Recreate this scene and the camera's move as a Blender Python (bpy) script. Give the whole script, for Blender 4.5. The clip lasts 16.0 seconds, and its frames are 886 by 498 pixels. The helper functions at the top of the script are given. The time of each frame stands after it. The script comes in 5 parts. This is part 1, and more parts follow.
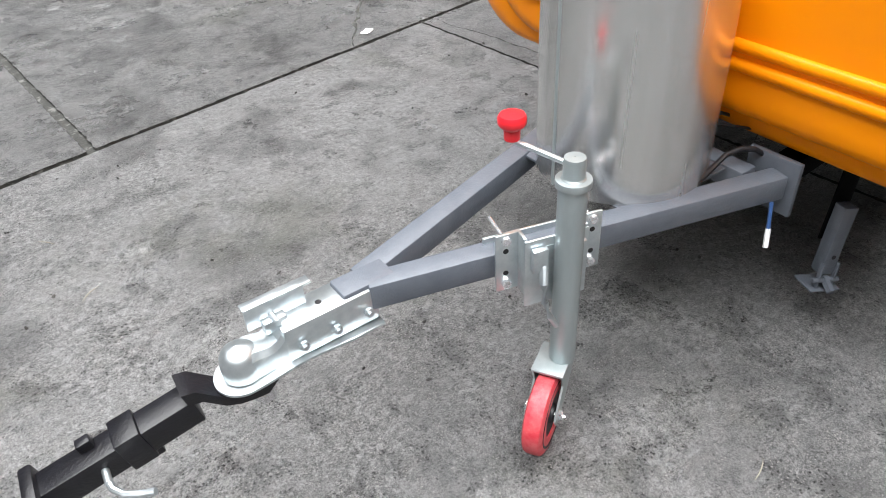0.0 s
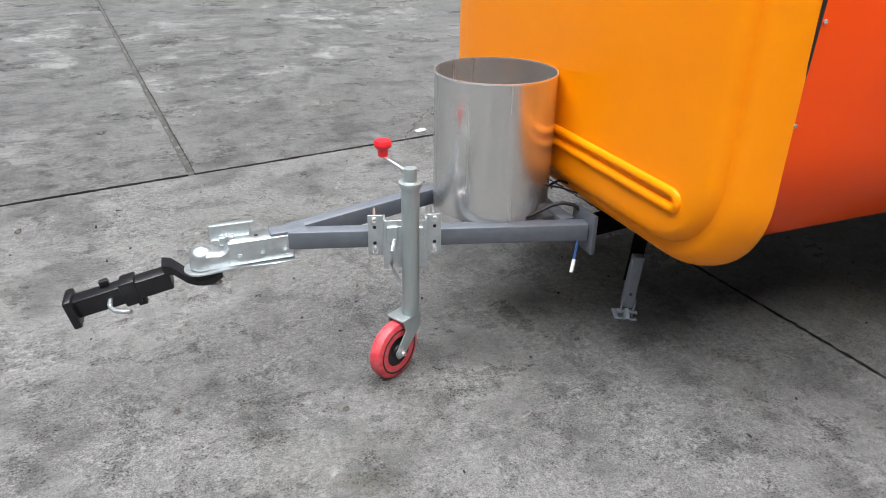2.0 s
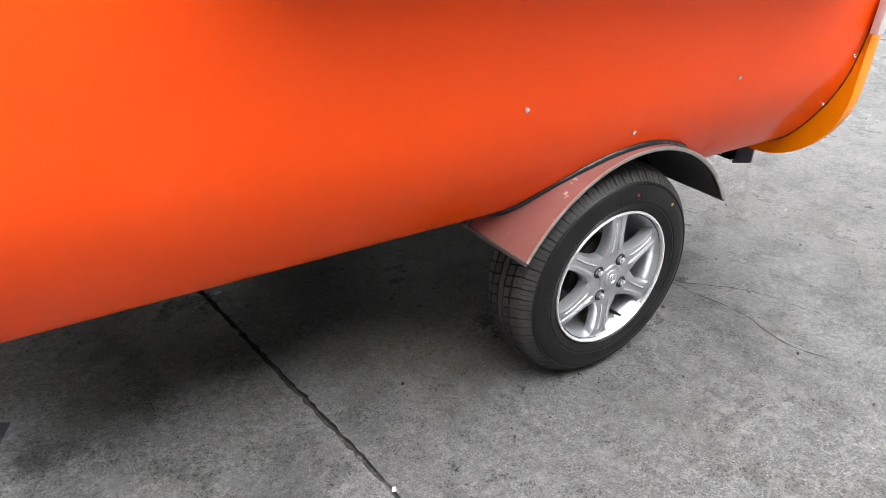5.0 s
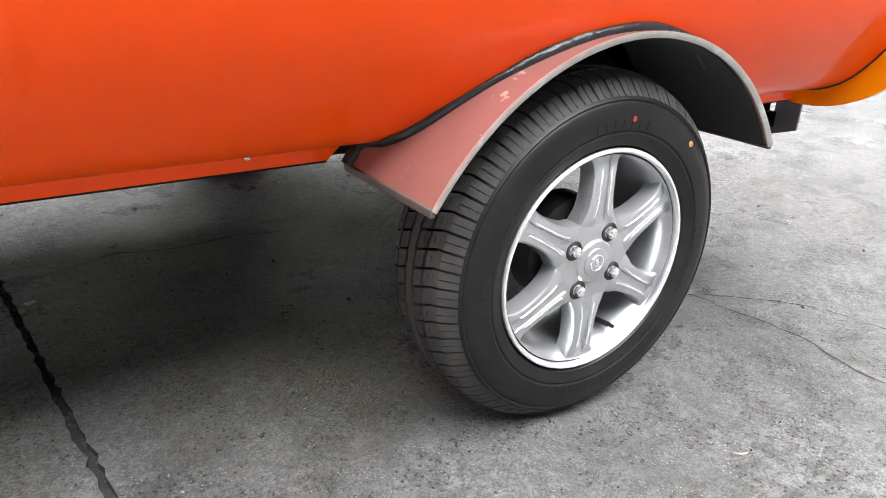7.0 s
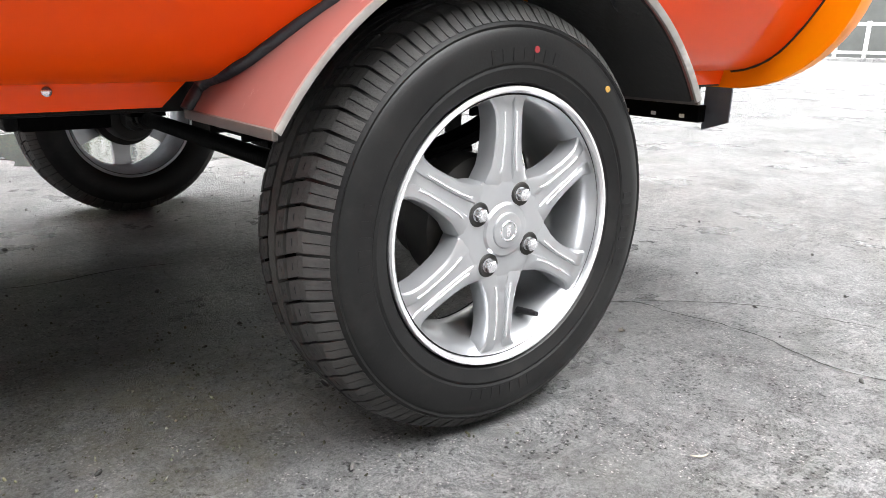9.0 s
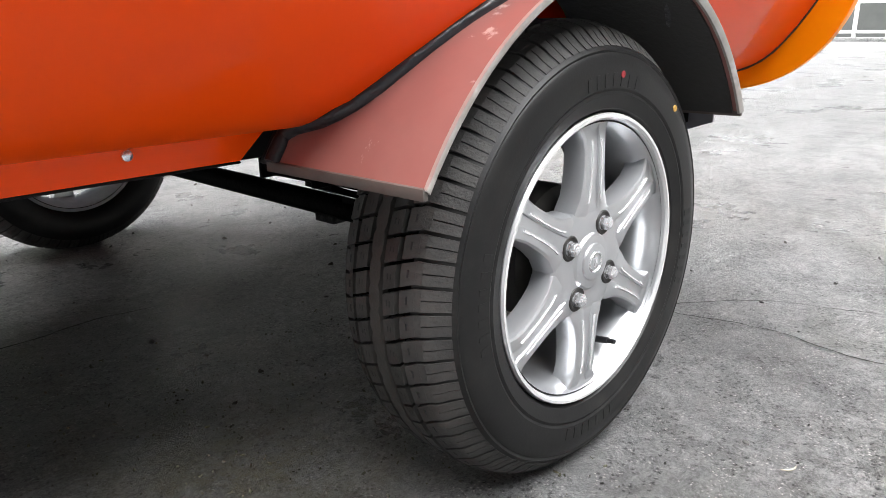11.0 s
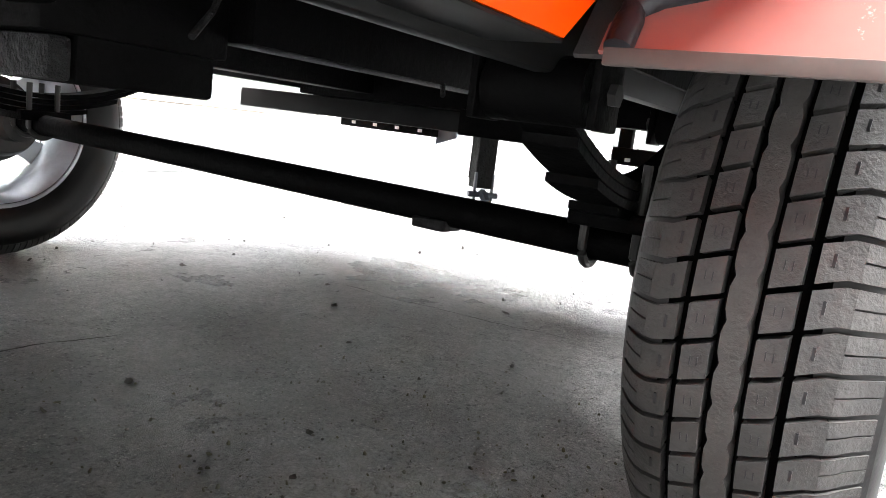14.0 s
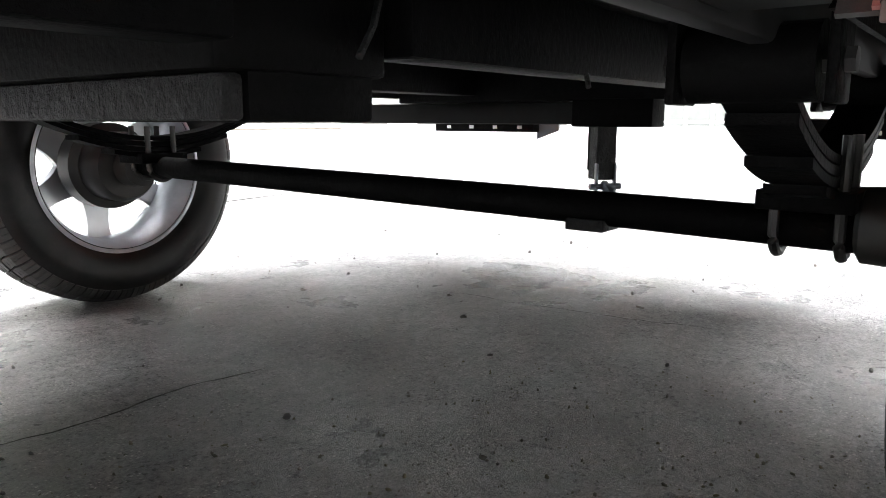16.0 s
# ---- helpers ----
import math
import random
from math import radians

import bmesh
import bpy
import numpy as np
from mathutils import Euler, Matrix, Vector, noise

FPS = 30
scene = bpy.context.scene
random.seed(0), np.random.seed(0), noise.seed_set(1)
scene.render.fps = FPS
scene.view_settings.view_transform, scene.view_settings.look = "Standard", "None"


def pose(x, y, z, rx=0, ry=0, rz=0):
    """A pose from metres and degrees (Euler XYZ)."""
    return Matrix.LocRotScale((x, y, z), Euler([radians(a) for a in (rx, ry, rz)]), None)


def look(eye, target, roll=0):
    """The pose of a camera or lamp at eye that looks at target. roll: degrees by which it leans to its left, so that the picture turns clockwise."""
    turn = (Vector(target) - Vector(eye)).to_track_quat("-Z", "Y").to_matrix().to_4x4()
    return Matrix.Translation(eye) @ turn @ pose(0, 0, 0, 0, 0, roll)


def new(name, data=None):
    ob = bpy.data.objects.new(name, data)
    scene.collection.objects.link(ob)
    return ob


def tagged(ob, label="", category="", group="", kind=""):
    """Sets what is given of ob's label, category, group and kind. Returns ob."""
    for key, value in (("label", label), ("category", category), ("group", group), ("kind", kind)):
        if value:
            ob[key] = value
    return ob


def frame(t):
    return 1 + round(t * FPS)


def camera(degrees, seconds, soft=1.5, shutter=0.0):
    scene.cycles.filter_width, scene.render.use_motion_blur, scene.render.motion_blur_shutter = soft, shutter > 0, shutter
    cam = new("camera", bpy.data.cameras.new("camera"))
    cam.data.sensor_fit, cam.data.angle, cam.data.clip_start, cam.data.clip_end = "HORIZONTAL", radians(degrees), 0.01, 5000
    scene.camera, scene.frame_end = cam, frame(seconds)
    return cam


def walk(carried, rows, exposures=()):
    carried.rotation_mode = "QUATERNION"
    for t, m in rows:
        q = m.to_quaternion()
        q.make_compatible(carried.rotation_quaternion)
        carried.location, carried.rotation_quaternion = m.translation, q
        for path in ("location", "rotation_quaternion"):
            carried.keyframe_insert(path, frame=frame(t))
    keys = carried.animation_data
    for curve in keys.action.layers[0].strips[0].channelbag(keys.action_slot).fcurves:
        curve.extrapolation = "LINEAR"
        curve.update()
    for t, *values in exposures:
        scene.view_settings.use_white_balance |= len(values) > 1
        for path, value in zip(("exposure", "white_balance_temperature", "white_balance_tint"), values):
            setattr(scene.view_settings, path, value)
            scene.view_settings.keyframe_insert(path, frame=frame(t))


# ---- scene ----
cam = camera(63.5, 16.0, 0.9)
PATH = [
    (0, (-2.544, -0.125, 1.148), (-1.668, 1.201, -0.067), -3.9),
    (0.5, (-2.518, -0.412, 1.162), (-1.742, 1.0, -0.022), 0.5),
    (1, (-2.543, -0.679, 1.188), (-1.711, 0.869, 0.233), 3.2),
    (1.5, (-2.537, -0.894, 1.222), (-1.822, 0.735, 0.309), 0.8),
    (2, (-2.435, -1.061, 1.217), (-1.747, 0.591, 0.324), 1.0),
    (2.5, (-2.302, -1.161, 1.209), (-1.464, 0.439, 0.35), 0.9),
    (3, (-2.132, -1.128, 1.186), (-1.212, 0.428, 0.331), 2.3),
    (3.5, (-1.925, -1.055, 1.18), (-0.868, 0.4, 0.305), 3.2),
    (4, (-1.678, -1.034, 1.144), (-0.561, 0.388, 0.289), 3.9),
    (6.5, (-0.776, -0.658, 0.874), (0.235, 0.696, -0.197), 4.1),
    (7, (-0.735, -0.628, 0.692), (0.353, 0.856, -0.094), 3.2),
    (7.5, (-0.682, -0.596, 0.566), (0.406, 0.926, -0.139), 2.9),
    (8, (-0.627, -0.585, 0.506), (0.524, 0.938, -0.091), 2.1),
    (8.5, (-0.584, -0.586, 0.492), (0.61, 0.915, -0.071), 1.6),
    (11, (-0.697, -0.387, 0.535), (0.725, 0.892, -0.051), -0.7),
    (11.5, (-0.828, -0.197, 0.469), (0.666, 1.031, -0.042), -2.6),
    (12, (-0.851, -0.087, 0.431), (0.659, 1.094, -0.14), -2.3),
    (12.5, (-0.801, -0.029, 0.396), (0.837, 1.039, -0.023), 1.1),
    (13, (-0.759, 0.005, 0.37), (0.902, 1.034, -0.056), 1.2),
    (13.5, (-0.719, 0.024, 0.362), (0.993, 0.994, 0.005), 5.9),
    (14, (-0.693, 0.039, 0.363), (0.984, 1.076, 0.027), 7.1),
    (14.5, (-0.705, 0.074, 0.375), (0.778, 1.378, 0.059), 3.2),
    (15, (-0.731, 0.08, 0.382), (0.593, 1.559, 0.139), 1.7),
    (15.5, (-0.72, 0.095, 0.38), (0.612, 1.544, 0.023), 0.9),
    (16, (-0.702, 0.138, 0.362), (0.849, 1.351, 0.007), 0.1),
]
walk(cam, [(t, look(eye, target, roll)) for t, eye, target, roll in PATH],
     [(0, 0.84), (1.5, 0.84), (2, 0.74), (3, 0.82), (4, 1.18), (6.5, 2.0), (8.5, 2.25), (11, 1.95), (11.5, 2.75), (12.5, 4.0), (14, 3.9), (15, 3.45), (16, 3.7)])

# ---- light ----
world = bpy.data.worlds.new("overcast_sky")
scene.world = world
world.use_nodes = True
wn, wl = world.node_tree.nodes, world.node_tree.links
sky = wn.new("ShaderNodeTexSky")
sky.sky_type = "NISHITA"
sky.sun_disc = False
sky.sun_elevation = radians(62)
sky.sun_rotation = radians(205)
veil = wn.new("ShaderNodeHueSaturation")      # cloud takes the blue out of the sky
veil.inputs["Saturation"].default_value = 0.12
veil.inputs["Value"].default_value = 1.0
wl.new(sky.outputs[0], veil.inputs["Color"])
wl.new(veil.outputs[0], wn["Background"].inputs[0])
wn["Background"].inputs[1].default_value = 0.007
sun = new("sun", bpy.data.lights.new("sun", "SUN"))
sun.data.energy, sun.data.angle, sun.data.color = 7.3, radians(80), (0.985, 0.99, 1.0)
sun.matrix_world = look((0, 0, 0), (0.03, 0.04, -1.0))

# ---- tools ----
YC = 0.72                      # centre line of the drawbar
YW = 1.653                     # the far wheel's outer side, the near one's being at 0
TAU = 2 * math.pi


class Shader:
    """A principled material with a few noise layers."""

    def __init__(self, name, color, rough=0.5, metal=0.0, coat=0.0):
        self.m = bpy.data.materials.new(name)
        self.m.use_nodes = True
        self.t = self.m.node_tree
        self.b = self.t.nodes["Principled BSDF"]
        self.b.inputs["Base Color"].default_value = (*color, 1)
        self.b.inputs["Roughness"].default_value = rough
        self.b.inputs["Metallic"].default_value = metal
        self.b.inputs["Coat Weight"].default_value = coat
        self.b.inputs["Coat Roughness"].default_value = 0.08
        self.color = None
        self.base = color
        self.height = None

    def node(self, kind, **inputs):
        n = self.t.nodes.new(kind)
        for k, v in inputs.items():
            n.inputs[k.replace("_", " ")].default_value = v
        return n

    def link(self, a, b):
        self.t.links.new(a, b)

    def coords(self, scale=(1, 1, 1)):
        c = self.node("ShaderNodeTexCoord")
        mp = self.node("ShaderNodeMapping")
        mp.inputs["Scale"].default_value = scale
        self.link(c.outputs["Object"], mp.inputs["Vector"])
        return mp.outputs[0]

    def noise(self, scale, detail=4.0, rough=0.6, stretch=(1, 1, 1), low=0.35, high=0.65, distort=0.0):
        n = self.node("ShaderNodeTexNoise", Scale=scale, Detail=detail, Roughness=rough, Distortion=distort)
        self.link(self.coords(stretch), n.inputs["Vector"])
        r = self.node("ShaderNodeMapRange", From_Min=low, From_Max=high)
        self.link(n.outputs["Fac"], r.inputs["Value"])
        return r.outputs[0]

    def spots(self, scale, low, high, mask=None):
        """High inside scattered round spots: low and high are distances from their middles; a mask thins them out."""
        v = self.node("ShaderNodeTexVoronoi", Scale=scale, Randomness=1.0)
        v.voronoi_dimensions = "2D"
        n = self.node("ShaderNodeTexNoise", Scale=scale * 2.5, Detail=3.0)
        at = self.coords()
        self.link(at, n.inputs["Vector"])
        mx = self.node("ShaderNodeMix")
        mx.data_type = "RGBA"
        mx.blend_type = "LINEAR_LIGHT"
        mx.inputs[0].default_value = 0.35 / scale
        self.link(at, mx.inputs[6])
        self.link(n.outputs["Color"], mx.inputs[7])
        self.link(mx.outputs[2], v.inputs["Vector"])
        r = self.node("ShaderNodeMapRange", From_Min=high, From_Max=low)
        self.link(v.outputs["Distance"], r.inputs["Value"])
        if mask is None:
            return r.outputs[0]
        return self.both(r.outputs[0], mask)

    def both(self, a, b):
        mul = self.node("ShaderNodeMath")
        mul.operation = "MULTIPLY"
        self.link(a, mul.inputs[0])
        self.link(b, mul.inputs[1])
        return mul.outputs[0]

    def around(self, x, y, r, ragged=0.6):
        """High within about r of a spot on the ground, with a ragged edge."""
        c = self.node("ShaderNodeTexCoord")
        d = self.node("ShaderNodeVectorMath")
        d.operation = "DISTANCE"
        self.link(c.outputs["Object"], d.inputs[0])
        d.inputs[1].default_value = (x, y, 0)
        n = self.node("ShaderNodeTexNoise", Scale=7.0, Detail=9.0, Roughness=0.75)
        self.link(c.outputs["Object"], n.inputs["Vector"])
        add = self.node("ShaderNodeMath")
        add.operation = "MULTIPLY_ADD"
        self.link(n.outputs["Fac"], add.inputs[0])
        add.inputs[1].default_value = 4 * ragged * r
        self.link(d.outputs["Value"], add.inputs[2])
        out = self.node("ShaderNodeMapRange", From_Min=r * (1 + 2 * ragged), From_Max=r * 2 * ragged)
        self.link(add.outputs[0], out.inputs["Value"])
        return out.outputs[0]

    def tint(self, fac, color, amount=1.0):
        """Mixes color over what there is where fac is high."""
        mx = self.node("ShaderNodeMix")
        mx.data_type = "RGBA"
        if self.color is None:
            mx.inputs[6].default_value = (*self.base, 1)
        else:
            self.link(self.color, mx.inputs[6])
        mx.inputs[7].default_value = (*color, 1)
        mul = self.node("ShaderNodeMath")
        mul.operation = "MULTIPLY"
        mul.inputs[1].default_value = amount
        self.link(fac, mul.inputs[0])
        self.link(mul.outputs[0], mx.inputs[0])
        self.color = mx.outputs[2]
        self.link(self.color, self.b.inputs["Base Color"])
        return self

    def gloss(self, fac, low, high):
        r = self.node("ShaderNodeMapRange", To_Min=low, To_Max=high)
        self.link(fac, r.inputs["Value"])
        self.link(r.outputs[0], self.b.inputs["Roughness"])
        return self

    def bump(self, fac, depth, strength=1.0):
        b = self.node("ShaderNodeBump", Strength=strength, Distance=depth)
        self.link(fac, b.inputs["Height"])
        if self.height is not None:
            self.link(self.height, b.inputs["Normal"])
        self.height = b.outputs[0]
        self.link(self.height, self.b.inputs["Normal"])
        return self


def part(name, bm, shader, parent=None, label="", sharp=35):
    me = bpy.data.meshes.new(name)
    bmesh.ops.recalc_face_normals(bm, faces=bm.faces)
    bm.to_mesh(me)
    bm.free()
    me.materials.append(shader.m)
    me.shade_smooth()
    me.set_sharp_from_angle(angle=radians(sharp))
    ob = new(name, me)
    if parent:
        ob.parent = parent
    if label:
        ob["label"] = label
    return ob


def again(ob, parent=None, m=None):
    """Another object on the same mesh."""
    o = new(ob.name.split(".")[0], ob.data)
    o.parent = parent or ob.parent
    if "label" in ob.keys():
        o["label"] = ob["label"]
    if m is not None:
        o.matrix_basis = m
    return o


def place(bm, verts, m):
    for v in verts:
        v.co = m @ v.co


def box(bm, x0, x1, y0, y1, z0, z1, m=None, bevel=0.0):
    vs = [bm.verts.new((x, y, z)) for x in (x0, x1) for y in (y0, y1) for z in (z0, z1)]
    fs = [bm.faces.new([vs[i] for i in f]) for f in ((0, 1, 3, 2), (4, 6, 7, 5), (0, 4, 5, 1), (2, 3, 7, 6), (0, 2, 6, 4), (1, 5, 7, 3))]
    if m is not None:
        place(bm, vs, m)
    if bevel:
        edges = list({e for f in fs for e in f.edges})
        bmesh.ops.bevel(bm, geom=edges, offset=bevel, segments=2, affect="EDGES", profile=0.5)


def cyl(bm, a, b, r0, r1=None, n=20, caps=True, twist=0.0):
    a, b = Vector(a), Vector(b)
    r1 = r0 if r1 is None else r1
    q = (b - a).to_track_quat("Z", "Y").to_matrix()
    rings = []
    for p, r in ((a, r0), (b, r1)):
        rings.append([bm.verts.new(p + q @ Vector((r * math.cos(TAU * i / n + twist), r * math.sin(TAU * i / n + twist), 0))) for i in range(n)])
    for i in range(n):
        bm.faces.new((rings[0][i], rings[0][(i + 1) % n], rings[1][(i + 1) % n], rings[1][i]))
    if caps:
        bm.faces.new(rings[0][::-1])
        bm.faces.new(rings[1])


def lathe(bm, profile, m=None, n=64, closed=False, caps=False):
    """Turns (radius, along) pairs round the local z axis, then places it by m."""
    m = m or Matrix()
    rings = [[bm.verts.new(m @ Vector((r * math.cos(TAU * i / n), r * math.sin(TAU * i / n), a))) for i in range(n)] for r, a in profile]
    k = len(rings)
    for j in range(k if closed else k - 1):
        p, q = rings[j], rings[(j + 1) % k]
        for i in range(n):
            bm.faces.new((p[i], p[(i + 1) % n], q[(i + 1) % n], q[i]))
    if caps:
        bm.faces.new(rings[0][::-1])
        bm.faces.new(rings[-1])


def loft(bm, rings, closed=True, caps=(True, True), ring_closed=False):
    """Skins rings of points, one after the other."""
    vs = [[bm.verts.new(p) for p in ring] for ring in rings]
    n = len(vs[0])
    pairs = list(zip(vs, vs[1:])) + ([(vs[-1], vs[0])] if ring_closed else [])
    for p, q in pairs:
        for i in range(n if closed else n - 1):
            bm.faces.new((p[i], p[(i + 1) % n], q[(i + 1) % n], q[i]))
    if closed and not ring_closed:
        if caps[0]:
            bm.faces.new(vs[0][::-1])
        if caps[1]:
            bm.faces.new(vs[-1])
    return vs


def sweep(bm, pts, r, n=8, loop=False, flat=1.0, up=(0, 0, 1)):
    """A round bar along pts."""
    pts = [Vector(p) for p in pts]
    k = len(pts)
    rings = []
    up = Vector(up)
    for i, p in enumerate(pts):
        a = pts[(i - 1) % k] if loop or i > 0 else p
        b = pts[(i + 1) % k] if loop or i < k - 1 else p
        d = (b - a).normalized()
        u = up if abs(d.dot(up)) < 0.95 else Vector((0, 1, 0))
        s = d.cross(u).normalized()
        w = s.cross(d).normalized()
        rr = r(i / max(1, k - 1)) if callable(r) else r
        rings.append([p + rr * (math.cos(TAU * j / n) * s + flat * math.sin(TAU * j / n) * w) for j in range(n)])
    loft(bm, rings, ring_closed=loop)


def tube4(bm, a, b, w, h, bevel=0.004):
    """A square tube from a to b, w wide and h high, level on top."""
    a, b = Vector(a), Vector(b)
    d = b - a
    m = Matrix.Translation(a) @ d.to_track_quat("X", "Z").to_matrix().to_4x4()
    box(bm, 0, d.length, -w / 2, w / 2, -h / 2, h / 2, m, bevel)


def arc(cx, cy, r, a0, a1, n):
    return [(cx + r * math.cos(radians(a0 + (a1 - a0) * i / n)), cy + r * math.sin(radians(a0 + (a1 - a0) * i / n))) for i in range(n + 1)]


def rounded(y0, y1, z0, z1, r, n=10):
    return arc(y0 + r, z0 + r, r, 180, 270, n) + arc(y1 - r, z0 + r, r, 270, 360, n) + arc(y1 - r, z1 - r, r, 0, 90, n) + arc(y0 + r, z1 - r, r, 90, 180, n)


# ---- materials ----
M_YELLOW = Shader("orange_gelcoat", (1.0, 0.30, 0.0003), 0.40, coat=0.12)
M_YELLOW.b.inputs["Specular IOR Level"].default_value = 0.14
M_YELLOW.tint(M_YELLOW.noise(3, 3), (0.97, 0.27, 0.001), 0.5)
M_YELLOW.tint(M_YELLOW.noise(40, 5, 0.7, (1, 1, 3), 0.62, 0.8), (0.72, 0.26, 0.03), 0.25)
M_YELLOW.bump(M_YELLOW.noise(9, 2), 0.004, 0.25)
M_RED = Shader("red_orange_gelcoat", (0.96, 0.080, 0.001), 0.5, coat=0.32)
M_RED.b.inputs["Coat Roughness"].default_value = 0.04
M_RED.b.inputs["Specular IOR Level"].default_value = 0.1
M_RED.tint(M_RED.noise(2.2, 3), (0.88, 0.070, 0.002), 0.5)
M_RED.tint(M_RED.noise(60, 5, 0.7, (1, 1, 2), 0.64, 0.8), (0.5, 0.08, 0.03), 0.25)
M_RED.bump(M_RED.noise(7, 2), 0.003, 0.08)
M_STEEL = Shader("brushed_stainless", (0.74, 0.74, 0.735), 0.30, 0.9)
# Upright streaks and pale patches: brushing, plus reflections put into the colour.
M_STEEL.tint(M_STEEL.noise(5, 4, 0.6, (2, 2, 0.12), 0.42, 0.58), (0.46, 0.455, 0.45), 0.35)
M_STEEL.tint(M_STEEL.noise(38, 4, 0.7, (2, 2, 0.06), 0.4, 0.62), (0.30, 0.30, 0.295), 0.08)
M_STEEL.tint(M_STEEL.noise(7, 5, 0.7, (1, 1, 0.6), 0.60, 0.72), (0.80, 0.79, 0.78), 0.5)
M_STEEL.gloss(M_STEEL.noise(9, 3, 0.7, (4, 4, 0.1), 0.2, 0.8), 0.20, 0.30)
M_STEEL.bump(M_STEEL.noise(2.2, 1, 0.4, (2, 2, 0.5)), 0.006, 0.22)
M_GREY = Shader("slate_grey_paint", (0.098, 0.112, 0.135), 0.42)
M_GREY.tint(M_GREY.noise(25, 5), (0.14, 0.155, 0.18), 0.5)
M_GREY.tint(M_GREY.noise(8, 6, 0.7, (1, 1, 1), 0.66, 0.75), (0.30, 0.27, 0.24), 0.5)
M_GREY.bump(M_GREY.noise(220, 3), 0.0006, 0.5)
M_ZINC = Shader("bright_zinc_plate", (0.66, 0.71, 0.73), 0.26, 0.92)
M_ZINC.tint(M_ZINC.noise(45, 4), (0.44, 0.50, 0.53), 0.5)
M_ZINC.gloss(M_ZINC.noise(30, 3), 0.28, 0.42)
M_ZTUBE = Shader("grey_zinc_tube", (0.42, 0.47, 0.48), 0.38, 0.6)
M_ZTUBE.tint(M_ZTUBE.noise(30, 4, 0.6, (1, 1, 0.3)), (0.33, 0.38, 0.39), 0.6)
M_RUBBER = Shader("tyre_rubber", (0.0065, 0.0065, 0.0068), 0.44)
M_RUBBER.tint(M_RUBBER.noise(14, 5), (0.013, 0.0128, 0.0124), 0.6)
M_RUBBER.tint(M_RUBBER.noise(9, 7, 0.75, (1, 1, 1), 0.52, 0.66), (0.022, 0.0213, 0.020), 0.5)
M_RUBBER.b.inputs["Specular IOR Level"].default_value = 0.28
M_RUBBER.bump(M_RUBBER.noise(300, 3), 0.0002, 0.25)
# Tyre rubber blackened for groove floors: the shade of their depth as colour.
M_GROOVE = Shader("shaded_groove_rubber", (0.0015, 0.0015, 0.0015), 0.9)
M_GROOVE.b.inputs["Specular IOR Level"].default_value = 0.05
M_TREAD = Shader("dusty_tread_rubber", (0.031, 0.0303, 0.0295), 0.66)
M_TREAD.tint(M_TREAD.noise(30, 5), (0.062, 0.0585, 0.055), 0.6)
M_TREAD.bump(M_TREAD.noise(260, 3), 0.0005, 0.6)
M_RIB = Shader("worn_centre_rib_rubber", (0.052, 0.049, 0.046), 0.75)
M_RIB.tint(M_RIB.noise(60, 5), (0.038, 0.036, 0.034), 0.6)
M_RIB.bump(M_RIB.noise(300, 3), 0.0005, 0.6)
M_ALLOY = Shader("silver_alloy_paint", (0.54, 0.55, 0.565), 0.30, 0.78, 0.3)
M_ALLOY.tint(M_ALLOY.noise(18, 4), (0.45, 0.46, 0.48), 0.5)
M_ALLOYIN = Shader("dusty_inner_rim", (0.62, 0.64, 0.68), 0.4, 0.6)
M_ALLOYIN.tint(M_ALLOYIN.noise(20, 5), (0.42, 0.44, 0.48), 0.7)
M_CUT = Shader("bright_machined_alloy", (0.88, 0.88, 0.89), 0.25, 0.6)
M_CHROME = Shader("chrome", (0.86, 0.86, 0.88), 0.26, 0.85)
M_BLACK = Shader("black_gloss_paint", (0.005, 0.005, 0.0065), 0.33)
M_BLACK.tint(M_BLACK.noise(40, 5), (0.010, 0.010, 0.014), 0.6)
M_BLACK.bump(M_BLACK.noise(160, 3), 0.0005, 0.5)
# Black paint taken far darker: the underside's deep shade is put into the colour.
M_UNDER = Shader("shaded_black_chassis_paint", (0.0012, 0.0012, 0.0013), 0.65)
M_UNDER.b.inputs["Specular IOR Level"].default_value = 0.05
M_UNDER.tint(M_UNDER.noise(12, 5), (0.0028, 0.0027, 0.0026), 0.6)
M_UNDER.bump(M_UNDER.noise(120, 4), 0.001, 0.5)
M_RAIL = Shader("dull_grey_undercoat", (0.013, 0.013, 0.0135), 0.6)
M_RAIL.b.inputs["Specular IOR Level"].default_value = 0.2
M_RAIL.tint(M_RAIL.noise(14, 5), (0.020, 0.020, 0.020), 0.8)
M_RAIL.bump(M_RAIL.noise(38, 6, 0.7), 0.006, 0.9)
# Darker copy of the grey undercoat, with the shade under the skirt painted in.
M_RAILDARK = Shader("shaded_grey_rail", (0.0045, 0.0047, 0.0045), 0.6)
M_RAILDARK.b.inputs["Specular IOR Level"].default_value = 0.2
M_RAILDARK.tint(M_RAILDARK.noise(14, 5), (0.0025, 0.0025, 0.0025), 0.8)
M_GASKET = Shader("black_rubber_gasket", (0.010, 0.010, 0.012), 0.5)
M_SEALANT = Shader("black_sealant", (0.016, 0.018, 0.022), 0.35)
M_SEALANT.bump(M_SEALANT.noise(30, 3), 0.003, 0.6)
M_PU = Shader("red_polyurethane", (0.52, 0.026, 0.045), 0.42)
M_PU.tint(M_PU.noise(50, 5, 0.7), (0.62, 0.17, 0.17), 0.5)
M_KNOB = Shader("red_plastic", (0.80, 0.018, 0.03), 0.35)
M_FENDER = Shader("brownish_red_primer", (0.27, 0.110, 0.096), 0.40, coat=0.7)
